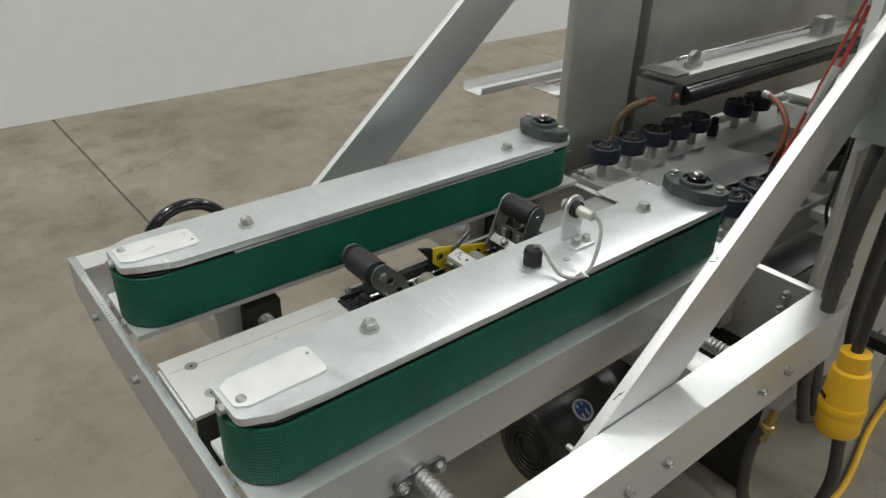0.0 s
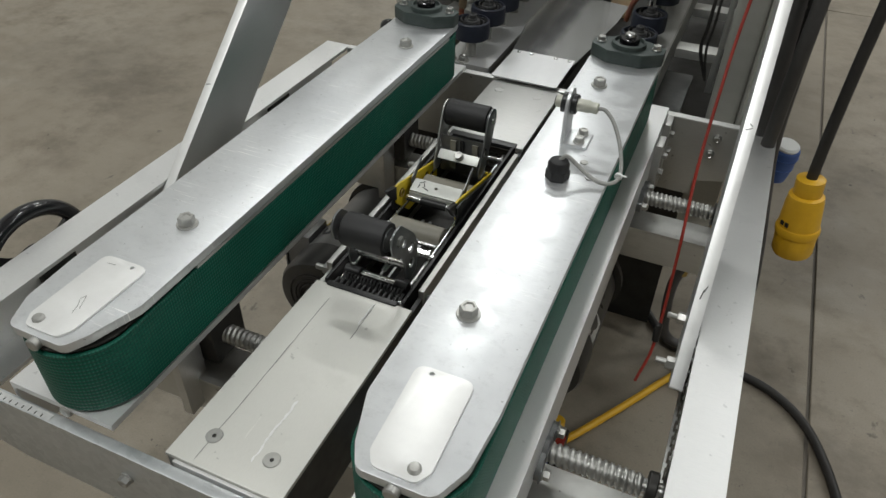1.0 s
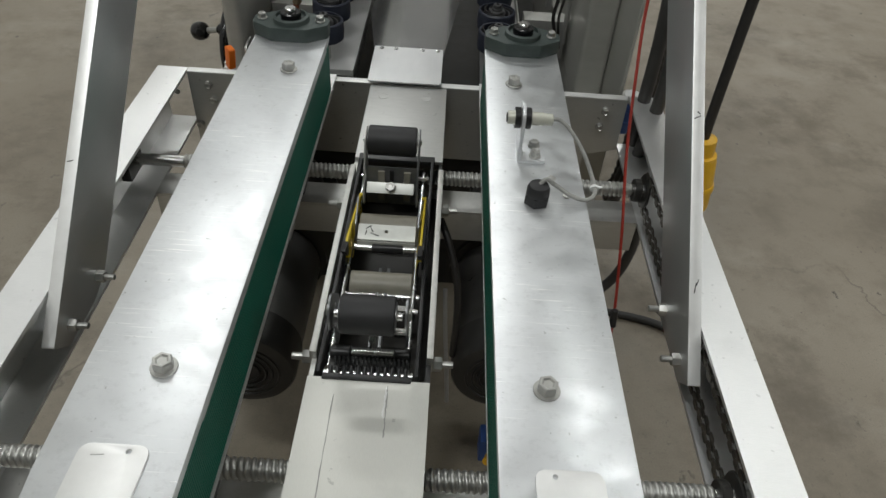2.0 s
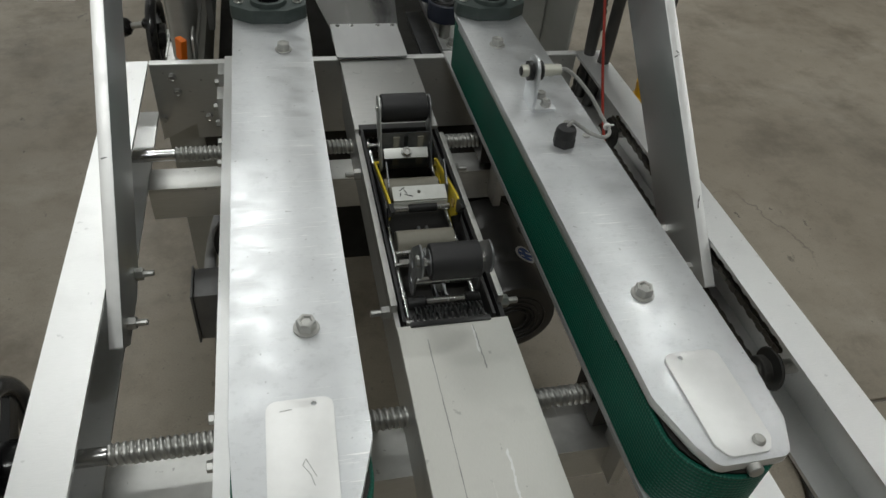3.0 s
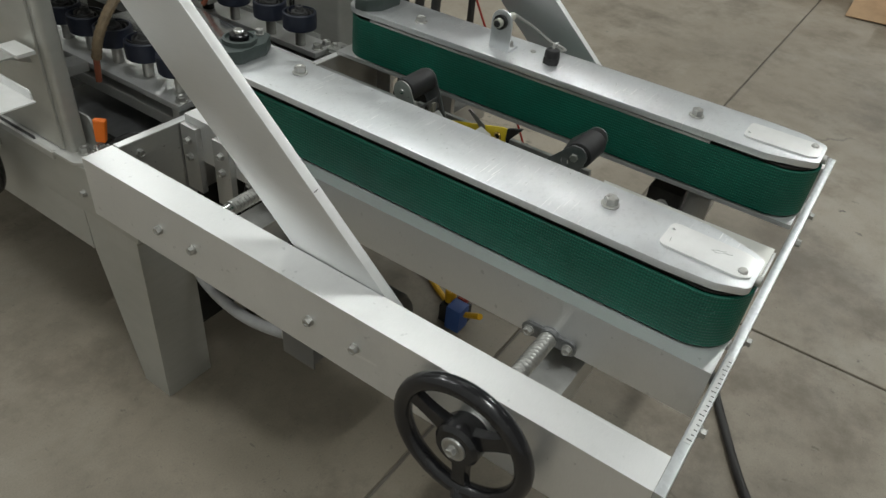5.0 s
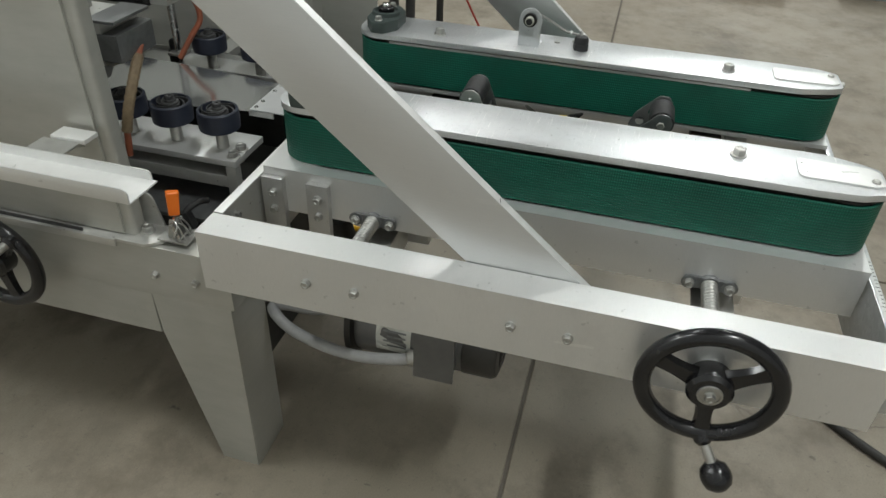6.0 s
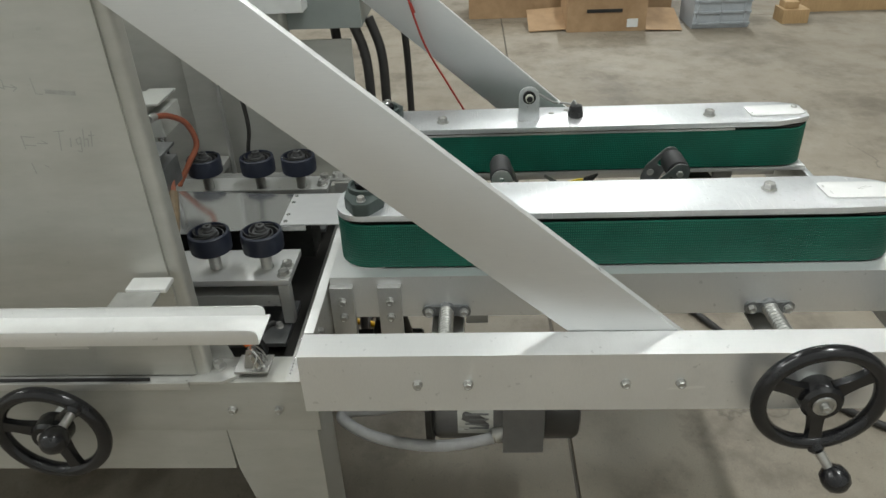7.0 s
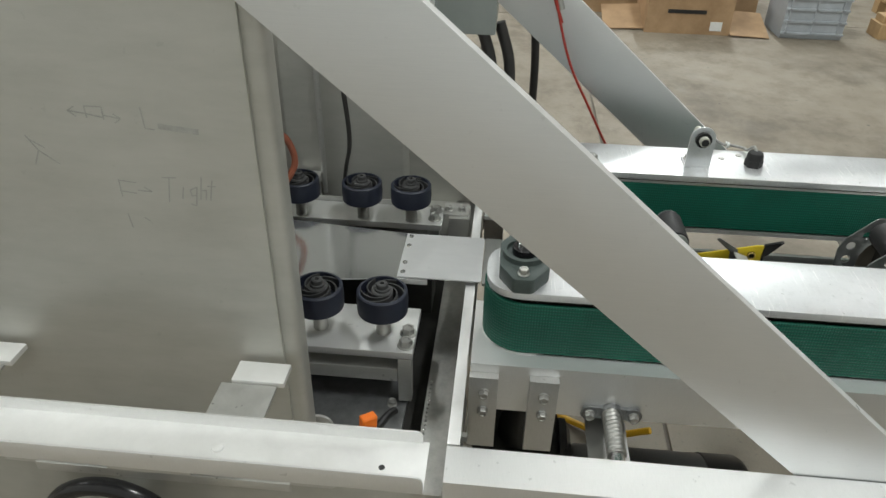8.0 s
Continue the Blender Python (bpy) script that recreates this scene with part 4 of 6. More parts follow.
for x0, x1 in ((-0.052, -0.0272), (0.0262, 0.046)):
    part("rod_sleeve", cyl((x0, 0.1375, 0.7135), (x1, 0.1375, 0.7135), 0.0088, 18, 0.001), BLACKM, cas)
part("coil_spring", pipe([(-0.045 + 0.09 * k / 84, 0.121 + 0.0062 * math.cos(k * math.pi / 2.4), 0.7155 + 0.0062 * math.sin(k * math.pi / 2.4)) for k in range(85)], 0.0014, 6, 2), BLACKM, cas, "black torsion spring")
for k in range(12):
    part("spring_rib", box(-0.0495 + k * 0.0082, -0.0455 + k * 0.0082, 0.0985, 0.1120, 0.7100, 0.7215, 0.0012, 1), BLACKM, cas)
part("comb_bar", box(-0.050, 0.044, 0.207, 0.217, 0.7165, 0.719, 0.0005), BRIGHT, cas)
for x in (-0.026, -0.008, 0.012):
    part("comb_finger", box(x, x + 0.009, 0.219, 0.233, 0.703, 0.711, 0.0008), ARMM, cas)
part("tension_spring", pipe([(-0.003 + 0.0042 * math.cos(k * math.pi / 2), 0.158 + 0.045 * k / 56, 0.712 + 0.0042 * math.sin(k * math.pi / 2)) for k in range(57)], 0.0009, 6, 2), ZINC, cas, "small zinc tension spring")


def roller(y, z, x0, x1, r):
    ro = part("rubber_roller", lathe([(r - 0.0022, 0), (r - 0.0006, 0.0008), (r, 0.0026), (r, x1 - x0 - 0.0026), (r - 0.0006, x1 - x0 - 0.0008), (r - 0.0022, x1 - x0)], axis_pose((x0, y, z), (1, 0, 0)), 36), RUBBER, cas, "black rubber roller")
    for xa, xb in ((x0 - 0.0012, x0), (x1, x1 + 0.0012)):
        part("roller_end", cyl((xa, y, z), (xb, y, z), 0.0165, 28), ARMM, ro)
    part("axle", cyl((x0 - 0.008, y, z), (x1 + 0.008, y, z), 0.0048, 14, 0.0008), BRIGHT, ro)
    return ro


def capsule(p, q, r0, r1, n=14):
    """An outline in (y, z): a plate with round ends of two radii."""
    p, q = Vector(p), Vector(q)
    a = math.atan2(q.y - p.y, q.x - p.x)
    e = [(q.x + r1 * math.cos(a - math.pi / 2 + math.pi * i / n), q.y + r1 * math.sin(a - math.pi / 2 + math.pi * i / n)) for i in range(n + 1)]
    return e + [(p.x + r0 * math.cos(a + math.pi / 2 + math.pi * i / n), p.y + r0 * math.sin(a + math.pi / 2 + math.pi * i / n)) for i in range(n + 1)]


# rear roller on two stamped arms joined by a web
roller(0.4735, 0.8035, -0.0405, 0.0315, 0.0225)
for x in (-0.0455, 0.0345):
    part("roller_arm", sheet(capsule((0.4735, 0.8035), (0.437, 0.728), 0.0205, 0.0155), 0.0025, on_x(x), holes=[circle2d(0.449, 0.757, 0.0075)], bevel=0.0004), ARMM if x > 0 else STEEL, cas)
part("arm_web", box(-0.0425, 0.0345, 0.4465, 0.449, 0.705, 0.774, 0.0005), ARMM, cas)
for x in (-0.024, 0.015):
    part("web_rib", box(x, x + 0.010, 0.4425, 0.4463, 0.715, 0.768, 0.0008), CREAM, cas)
part("web_post", box(-0.0065, 0.0, 0.4425, 0.4463, 0.7515, 0.770, 0.0008), BLACKM, cas)
part("arm_bracket", sheet(rounded([(-0.040, -0.0085), (0.031, -0.0085), (0.031, 0.0085), (-0.040, 0.0085)], 0.0012), 0.0028, Matrix.Translation((0, 0.4345, 0.7435)) @ pose(0, 0, 0, 40), bevel=0.0004), WHITEZ, cas, "pale zinc cross bracket")
bolt((-0.004, 0.4335, 0.7462), (0, -0.64, 0.77), cas, BOLT_S, 20)
# front roller on two arms that bend down to their pivot
roller(0.1170, 0.8070, -0.0330, 0.0290, 0.0230)
ARM = rounded([(0.0975, 0.8130), (0.1060, 0.8290), (0.1250, 0.8300), (0.1640, 0.7900), (0.1740, 0.7650), (0.1720, 0.7270), (0.1480, 0.7190), (0.1360, 0.7300), (0.1350, 0.7560), (0.1270, 0.7740), (0.1020, 0.7940)],
              (0.012, 0.012, 0.014, 0.02, 0.02, 0.014, 0.012, 0.014, 0.014, 0.02, 0.016), 5)
for x in (-0.0455, 0.0405):
    part("roller_arm", sheet(ARM, 0.0028, on_x(x), holes=[circle2d(0.1340, 0.7950, 0.0072), circle2d(0.1540, 0.7730, 0.0078), circle2d(0.1550, 0.7460, 0.0078)], bevel=0.0004), ARMM, cas, "stamped arm with lightening holes")
    part("axle_nut", lathe([(0.0075, 0.0), (0.0075, 0.003), (0.006, 0.004)], axis_pose((x + (0.0028 if x > 0 else 0.0), 0.1185, 0.8085), (1 if x > 0 else -1, 0, 0)), 6), ZINC, cas)
part("arm_spacer", cyl((-0.0425, 0.1600, 0.7310), (0.0405, 0.1600, 0.7310), 0.0055, 14, 0.0006), BRIGHT, cas)
# pale cross plate with two upright tabs, and the yellow levers
part("swing_plate", sheet(rounded([(-0.0415, -0.012), (0.0400, -0.012), (0.0400, 0.013), (-0.0415, 0.013)], 0.001), 0.003, Matrix.Translation((0, 0.3345, 0.7395)) @ pose(0, 0, 0, 20), holes=[circle2d(-0.0015, 0.002, 0.0028, 10)], bevel=0.0005), WHITEZ, cas, "pale zinc cross plate with a screw hole")
part("plate_lip", box(-0.0415, 0.0400, 0.3205, 0.3232, 0.7235, 0.7352, 0.0006), WHITEZ, cas)
for k, (x, y, ln, turn) in enumerate(((-0.027, 0.342, 0.010, 35), (-0.018, 0.331, 0.013, -20), (-0.030, 0.333, 0.007, 80), (-0.022, 0.338, 0.008, -60))):
    part("paint_scrape", sheet([(-ln / 2, -0.0006), (ln / 2, -0.0010), (ln / 2, 0.0009), (-ln / 2, 0.0005)], 0.0002, Matrix.Translation((0, 0.3345, 0.7395)) @ pose(0, 0, 0, 20) @ pose(x, y - 0.3345, 0.00305, 0, 0, turn)), INK, cas)
for x in (-0.0465, 0.0420):
    part("swing_tab", sheet(rounded([(0.332, 0.722), (0.350, 0.722), (0.352, 0.744), (0.3800, 0.7680), (0.3760, 0.7715), (0.340, 0.750)], 0.0018), 0.002, on_x(x), bevel=0.0003), ARMM, cas)
for x in (-0.0535, 0.0475):
    part("yellow_lever", sheet(rounded([(0.2945, 0.7265), (0.2940, 0.7575), (0.3050, 0.7570), (0.4500, 0.7205), (0.4490, 0.6860), (0.3380, 0.6860)], 0.002), 0.003, on_x(x), holes=[circle2d(0.3120, 0.7360, 0.0078), circle2d(0.4070, 0.7115, 0.0085), circle2d(0.4400, 0.7040, 0.0078)], bevel=0.0004), YELLOWM, cas, "yellow perforated lever plate")
    part("lever_hook", box(x - (0.004 if x > 0 else -0.003), x + (0.0 if x > 0 else 0.007), 0.436, 0.4395, 0.7240, 0.7275, 0.0006), YELLOWM, cas)
    ox = -0.0036 if x < 0 else 0.0036
    part("lever_backing", sheet(rounded([(0.2880, 0.7180), (0.2900, 0.7530), (0.3050, 0.7525), (0.4520, 0.7160), (0.4510, 0.6800), (0.3360, 0.6800)], 0.002), 0.003, on_x(x + ox), bevel=0.0004), BLACKM, cas, "dark backing plate")
    part("lever_tip", sheet(rounded([(0.2600, 0.7690), (0.2925, 0.7590), (0.2935, 0.7340), (0.2860, 0.7380)], 0.002), 0.006, on_x(x - 0.0015)), BLACKM, cas, "black lever tip")
    part("pivot_ring", ring_tube(axis_pose((x + 0.0015 + (0.003 if x < 0 else -0.003), 0.3120, 0.7360), (1, 0, 0)), 0.0062, 0.0012, 18, 6), BRASS, cas)

# ---- wheel rails behind the belts ----
LIFT = -0.009  # the rear of the machine sits this much lower
WHEEL_T = mesh_of("tyre", lathe([(0.0370, 0.0), (0.0395, 0.002), (0.0405, 0.020), (0.0395, 0.038), (0.0375, 0.0400), (0.0345, 0.0400), (0.0338, 0.024), (0.012, 0.022), (0.012, 0.002)], None, 40, caps=False), WHEELM, 40)
WHEEL_H = mesh_of("hub", lathe([(0.0170, 0.018), (0.0170, 0.0385), (0.0160, 0.0400), (0.0115, 0.0405), (0.0110, 0.0440), (0.0092, 0.0448), (0.0088, 0.0515), (0.0075, 0.0525), (0.0038, 0.0525), (0.0034, 0.0480)], None, 22), HUBM, 30)
b = bmesh.new()
for k in range(6):
    a0 = 2 * math.pi * k / 6
    rows = []
    for i in range(13):
        q = i / 12
        a, rr = a0 - 1.9 * q, 0.0165 + 0.0178 * q ** 1.25
        c = Vector((rr * math.cos(a), rr * math.sin(a), 0))
        side = Vector((math.cos(a + 0.35), math.sin(a + 0.35), 0))
        rows.append([b.verts.new(c + side * w_ + Vector((0, 0, h_))) for w_, h_ in ((-0.0009, 0.022), (0.0009, 0.022), (0.0009, 0.0388), (-0.0009, 0.0388))])
    for lo, hi in zip(rows, rows[1:]):
        for j in range(4):
            b.faces.new((lo[j], lo[(j + 1) % 4], hi[(j + 1) % 4], hi[j]))
WHEEL_S = mesh_of("spokes", b, HUBM, 30)
WHEEL_P = mesh_of("post", lathe([(0.0125, -0.0415), (0.0118, -0.039), (0.0118, 0.0), (0.010, 0.002)], None, 18), ZINC, 30)


def wheel_rail(s, label):
    wr = thing("wheel_rail", (s * 0.17, 1.3, 0.72), label, "roller rail", "wheel rails")
    near, far = (0.120, 0.234) if s < 0 else (0.153, 0.226)
    xa, xb = sorted((s * near, s * far))
    part("rail_bar", box(xa, xb, 0.885 if s < 0 else 0.878, 1.37, 0.689, 0.702, 0.0012), RAIL, wr)
    part("rail_bar", box(xa, xb, 1.38, 2.3, 0.685, 0.698, 0.0012), RAIL, wr)
    xa, xb = sorted((s * (far - 0.020), s * far))
    part("end_block", box(xa, xb, 0.887, 0.908, 0.600, 0.6885, 0.001), STEEL, wr)
    xa, xb = sorted((s * 0.180, s * (far - 0.002)))
    part("lower_bar", box(xa, xb, 0.9095, 2.2, 0.640, 0.665, 0.001), STEEL, wr)
    part("back_strip", box(*sorted((s * 0.128, s * 0.136)) if s < 0 else (0.227, 0.231), 0.93, 2.2, 0.640, 0.688 if s < 0 else 0.712, 0.001), STEEL, wr)
    part("foot_plate", box(*sorted((s * 0.150, s * 0.290)), 0.895, 1.30, 0.585, 0.5945, 0.001), ARMM, wr)
    bolt((s * 0.238, 0.918, 0.5945), (0, 0, 1), wr, BOLT_S, 17, "foot_bolt")
    for x in (0.216, 0.186) if s < 0 else (0.210, 0.178):
        bolt((s * x, 0.8975 if s < 0 else 0.8935, 0.702), (0, 0, 1), wr, BOLT, x * 700)
    for y, r in ((0.938, 1), (1.040, 1), (1.143, 1), (1.235, 1), (1.325, 1), (1.43, 0), (1.545, 1), (1.65, 1)) if s < 0 else ((0.940, 1), (1.038, 1), (1.165, 1), (1.265, 0), (1.370, 1), (1.48, 1), (1.60, 1)):
        x = -0.184 if s < 0 else 0.169
        z = 0.7435
        if r:
            spin = y * 977 % 60
            t = placed("roller_wheel", WHEEL_T, pose(x, y, z), wr, "navy-black ribbed roller wheel")
            ORIGIN[t] = Vector((x, y, z))
            for nm, me in (("hub", WHEEL_H), ("spokes", WHEEL_S), ("post", WHEEL_P)):
                placed(nm, me, pose(x, y, z, 0, 0, spin), t)
        else:
            part("bare_post", lathe([(0.015, 0), (0.015, 0.03), (0.011, 0.032), (0.011, 0.052), (0.006, 0.056)], pose(x, y, 0.7023), 18), BLACKM, wr)
    return wr


wheel_rail(-1, "grey rail with a row of black roller wheels")
wheel_rail(1, "grey rail with a row of black roller wheels")
sh = thing("outfeed_sheet", (-0.008, 1.3, 0.70), "stainless slide sheet with a polished rear half", "slide sheet")
part("front_sheet", sheet(rounded([(-0.0795, 0.788), (0.0605, 0.788), (0.0605, 0.9320), (-0.0795, 0.9320)], (0.006, 0.006, 0.0005, 0.0005), 5), 0.0022, pose(0, 0, 0.7345)), SLIDE, sh)
part("rear_sheet", sheet(rounded([(-0.0800, 0.915), (0.0620, 0.915), (0.0920, 1.20), (0.0950, 1.318), (0.0240, 1.330), (-0.0270, 1.300), (-0.1000, 1.305), (-0.1060, 1.10)], (0.001, 0.001, 0.02, 0.012, 0.03, 0.03, 0.01, 0.02), 6), 0.0015, pose(0, 0, 0.7328)), MIRRORS, sh, "thin polished steel sheet")
for x in (-0.065, -0.036, 0.019, 0.050):
    part("rivet", lathe([(0.0048, 0), (0.0042, 0.0016), (0.0015, 0.0023)], pose(x, 0.9235, 0.7367), 12), BRIGHT, sh)
part("sheet_hem", box(-0.0790, -0.0750, 0.880, 0.935, 0.7215, 0.7325, 0.0008), EDGE, sh, "folded hem of the sheet")
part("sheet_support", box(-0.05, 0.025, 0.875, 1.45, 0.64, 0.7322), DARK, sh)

# ---- machine base and side housings ----
base = thing("machine_base", (-0.39, 1.5, FLOOR), "grey steel base beam on tapered sheet legs", "machine base")
part("base_beam", box(-0.421, -0.352, 0.8145, 3.2, 0.4975, 0.613, 0.0006), PANEL, base)
part("apron", box(-0.4205, -0.37, 0.9905, 3.2, 0.397, 0.4972), PANEL, base)
part("leg", sheet([(0.822, 0.4972), (0.826, FLOOR - LIFT), (0.912, FLOOR - LIFT), (0.985, 0.397), (0.9895, 0.4972)], 0.004, on_x(-0.4205)), PANEL, base)
part("leg_return", sheet([(-0.4165, FLOOR - LIFT), (-0.300, FLOOR - LIFT), (-0.300, 0.4875), (-0.4165, 0.4875)], 0.004, on_y(0.828)), PANEL, base)
part("base_beam", box(0.352, 0.421, 0.85, 3.2, 0.40, 0.614, 0.0015), PANEL, base)
part("leg", sheet([(1.355, 0.40), (1.36, FLOOR - LIFT), (1.45, FLOOR - LIFT), (1.52, 0.40)], 0.004, on_x(0.417)), PANEL, base)
part("leg_return", sheet([(0.30, FLOOR - LIFT), (0.417, FLOOR - LIFT), (0.417, 0.40), (0.30, 0.40)], 0.004, on_y(1.362)), PANEL, base)
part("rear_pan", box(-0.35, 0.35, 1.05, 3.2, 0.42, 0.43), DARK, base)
# added dark sheet that keeps rear light off the floor under the infeed
part("rear_light_block", box(-0.35, 0.35, 0.96, 0.964, FLOOR - LIFT, 0.568), DARK, base, "dark sheet added to keep light from under the machine")
# beam widened along y to close the gap that light fell through
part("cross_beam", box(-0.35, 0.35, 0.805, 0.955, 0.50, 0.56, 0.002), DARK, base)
for y in (0.968, 0.884):
    bolt((-0.421, y, 0.5495), (-1, 0, 0), base, BOLT_S, y * 900, "base_bolt")
part("foot_plate", sheet(rounded([(-0.4275, 0.972), (-0.408, 0.945), (-0.366, 0.940), (-0.366, 1.45), (-0.4275, 1.45)], (0.016, 0.02, 0.004, 0.002, 0.002)), 0.007, pose(0, 0, 0.6145), bevel=0.001), STEEL, base)
bolt((-0.389, 0.988, 0.6215), (0, 0, 1), base, BOLT, 23, "base_bolt")
part("end_tab", sheet(rounded([(0.968, 0.6218), (1.034, 0.6218), (1.034, 0.690), (0.985, 0.690)], (0, 0, 0.004, 0.02)), 0.004, on_x(-0.3665)), STEEL, base)
part("guide_strip", box(-0.4325, -0.4280, 1.03, 1.40, 0.606, 0.622, 0.002), STEEL, base)
part("slot_strip", box(-0.4265, -0.4235, 1.10, 1.37, 0.6220, 0.628), BLACKM, base)

hl = thing("side_housing", (-0.38, 1.8, 0.615), "tall brushed grey side panel with faint marker notes", "machine housing", "side housings")
part("door_panel", box(-0.413, -0.408, 1.021, 3.2, 0.625, 1.56, 0.001), PANEL, hl)
part("corner_post", sheet(rounded([(-0.4075, 1.000), (-0.372, 1.000), (-0.372, 1.26), (-0.4075, 1.26)], (0.010, 0.012, 0.002, 0.002)), 0.94, pose(0, 0, 0.62)), PANEL, hl)
part("inner_post", box(-0.4075, -0.366, 1.30, 1.37, 0.66, 1.56, 0.003), PANEL, hl)
part("inner_panel", box(-0.4075, -0.37, 1.372, 3.2, 0.66, 1.56), PANEL, hl)


def strokes(name, lines, parent, mat=PENCIL, x=-0.4134, w_=0.0014):
    """Thin marker strokes on the panel, in (y, z)."""
    for (y0, z0), (y1, z1) in lines:
        d = Vector((y1 - y0, z1 - z0)).normalized() * w_ / 2
        n = Vector((-d.y, d.x))
        b_ = sheet([(y0 + n.x, z0 + n.y), (y1 + n.x, z1 + n.y), (y1 - n.x, z1 - n.y), (y0 - n.x, z0 - n.y)], 0.0003, on_x(x))
        part(name, b_, mat, parent)


strokes("marker_arrow", [((1.213, 1.152), (1.195, 1.150)), ((1.213, 1.152), (1.205, 1.157)), ((1.213, 1.152), (1.205, 1.146)), ((1.195, 1.150), (1.176, 1.146)), ((1.194, 1.158), (1.176, 1.158)),
                         ((1.176, 1.158), (1.176, 1.144)), ((1.194, 1.158), (1.194, 1.145)), ((1.176, 1.149), (1.158, 1.146)), ((1.158, 1.146), (1.165, 1.151)), ((1.158, 1.146), (1.165, 1.141))], hl)
strokes("marker_arrow", [((1.178, 1.075), (1.158, 1.073)), ((1.178, 1.062), (1.160, 1.060)), ((1.177, 1.076), (1.177, 1.055)), ((1.158, 1.064), (1.142, 1.063)), ((1.150, 1.068), (1.142, 1.063))], hl)
strokes("marker_sketch", [((1.268, 1.122), (1.258, 1.105)), ((1.258, 1.105), (1.266, 1.088)), ((1.258, 1.105), (1.238, 1.090)), ((1.250, 1.108), (1.266, 1.118)), ((1.176, 1.034), (1.174, 1.016)), ((1.158, 1.03), (1.152, 1.026))], hl)
# pen marks on the plain unit's end lid
def lid_marks(parent):
    for x0, y0, x1, y1 in ((-0.188, -0.168, -0.196, -0.150), (-0.196, -0.150, -0.199, -0.156), (-0.199, -0.156, -0.193, -0.165), (-0.193, -0.165, -0.190, -0.176), (-0.205, -0.098, -0.216, -0.099)):
        d = Vector((x1 - x0, y1 - y0)).normalized() * 0.0003
        n_ = Vector((-d.y, d.x))
        part("pen_mark", sheet([(x0 + n_.x, y0 + n_.y), (x1 + n_.x, y1 + n_.y), (x1 - n_.x, y1 - n_.y), (x0 - n_.x, y0 - n_.y)], 0.0002, pose(0, 0, PT + 0.0034)), PENCIL, parent)


lid_marks(UNIT_L)
strokes("faded_word", [((1.135, 1.160), (1.134, 1.137)), ((1.134, 1.137), (1.124, 1.136))], hl)
strokes("faded_word_bar", [((1.120, 1.140), (1.078, 1.136))], hl, PENCIL, -0.4134, 0.006)
# the word "Tight" in thin handwriting
TIGHT = (((1.128, 1.081), (1.112, 1.082)), ((1.120, 1.081), (1.125, 1.052)), ((1.106, 1.071), (1.109, 1.057)), ((1.091, 1.072), (1.099, 1.068)), ((1.099, 1.068), (1.098, 1.061)), ((1.098, 1.061), (1.093, 1.062)),
         ((1.091, 1.072), (1.095, 1.049)), ((1.095, 1.049), (1.101, 1.051)), ((1.084, 1.085), (1.089, 1.057)), ((1.087, 1.068), (1.081, 1.069)), ((1.081, 1.069), (1.083, 1.057)), ((1.073, 1.081), (1.078, 1.057)), ((1.079, 1.074), (1.070, 1.074)))
strokes("letter_stroke", TIGHT, hl)

hr = thing("side_housing", (0.40, 1.8, 0.615), "grey side housing plate below an electrical enclosure", "machine housing", "side housings")
part("corner_post", sheet(rounded([(0.350, 0.975), (0.412, 0.975), (0.412, 1.24), (0.350, 1.24)], (0.012, 0.012, 0.002, 0.002)), 0.94, pose(0, 0, 0.62)), PANEL, hr)
part("front_plate", box(0.4125, 0.4185, 0.828, 3.2, 0.60, 0.985, 0.001), PANEL, hr)
part("inner_panel", box(0.372, 0.4065, 1.242, 3.2, 0.62, 1.56), PANEL, hr)
part("post_rib", cyl((0.340, 1.16, 0.66), (0.340, 1.16, 1.35), 0.006, 12), STEEL, hr)

# second handwheel on the base
handwheel((-0.478, 1.272, 0.551), (-1, 0, 0), 0.091, "gloss black handwheel with a ball crank on the base", (-1.0, 0.16, -0.20), -45)
shaft = thing("handwheel_shaft", (-0.45, 1.272, 0.551), "steel shaft through the base beam", "shaft")
part("shaft_rod", cyl((-0.470, 1.272, 0.551), (-0.40, 1.272, 0.551), 0.011, 18), BRIGHT, shaft)

# ---- catch tray beside the housing ----
tray = thing("catch_tray", (-0.57, 1.3, 0.84), "bent aluminium tray on sheet brackets beside the housing", "tray")
part("tray_floor", box(-0.600, -0.536, 0.826, 3.1, 0.8445, 0.8470), EDGE, tray)
for x0, x1, zt, ye in ((-0.6025, -0.6000, 0.869, 0.826), (-0.538, -0.5355, 0.863, 0.833)):
    part("tray_lip", sheet(rounded([(ye, 0.845), (3.1, 0.845), (3.1, zt), (ye, zt)], (0, 0, 0, 0.016)), x1 - x0, on_x(x0), bevel=0.0004), RAIL, tray)
for y in (1.05, 1.43):
    part("tray_rivet", lathe([(0.007, 0), (0.006, 0.0016), (0.002, 0.0026)], pose(-0.568, y, 0.847), 16), EDGE, tray)
part("tray_hole", cyl((-0.575, 0.872, 0.8469), (-0.575, 0.872, 0.8474), 0.0035, 12), INK, tray)
for y0 in (1.018, 1.36):
    part("bracket", box(-0.5355, -0.462, y0, y0 + 0.068, 0.834, 0.838, 0.0008), STEEL, tray)
    part("bracket_web", sheet([(-0.47, 0.8335), (-0.4135, 0.8335), (-0.4135, 0.80), (-0.445, 0.815)], 0.004, on_y(y0 + 0.036)), STEEL, tray)
    part("bracket_pad", box(-0.4605, -0.4265, y0 - 0.008, y0 + 0.056, 0.8345, 0.842, 0.001), EDGE, tray)
    part("support", box(-0.60, -0.52, y0 + 0.05, y0 + 0.14, 0.838, 0.844, 0.001), STEEL, tray)

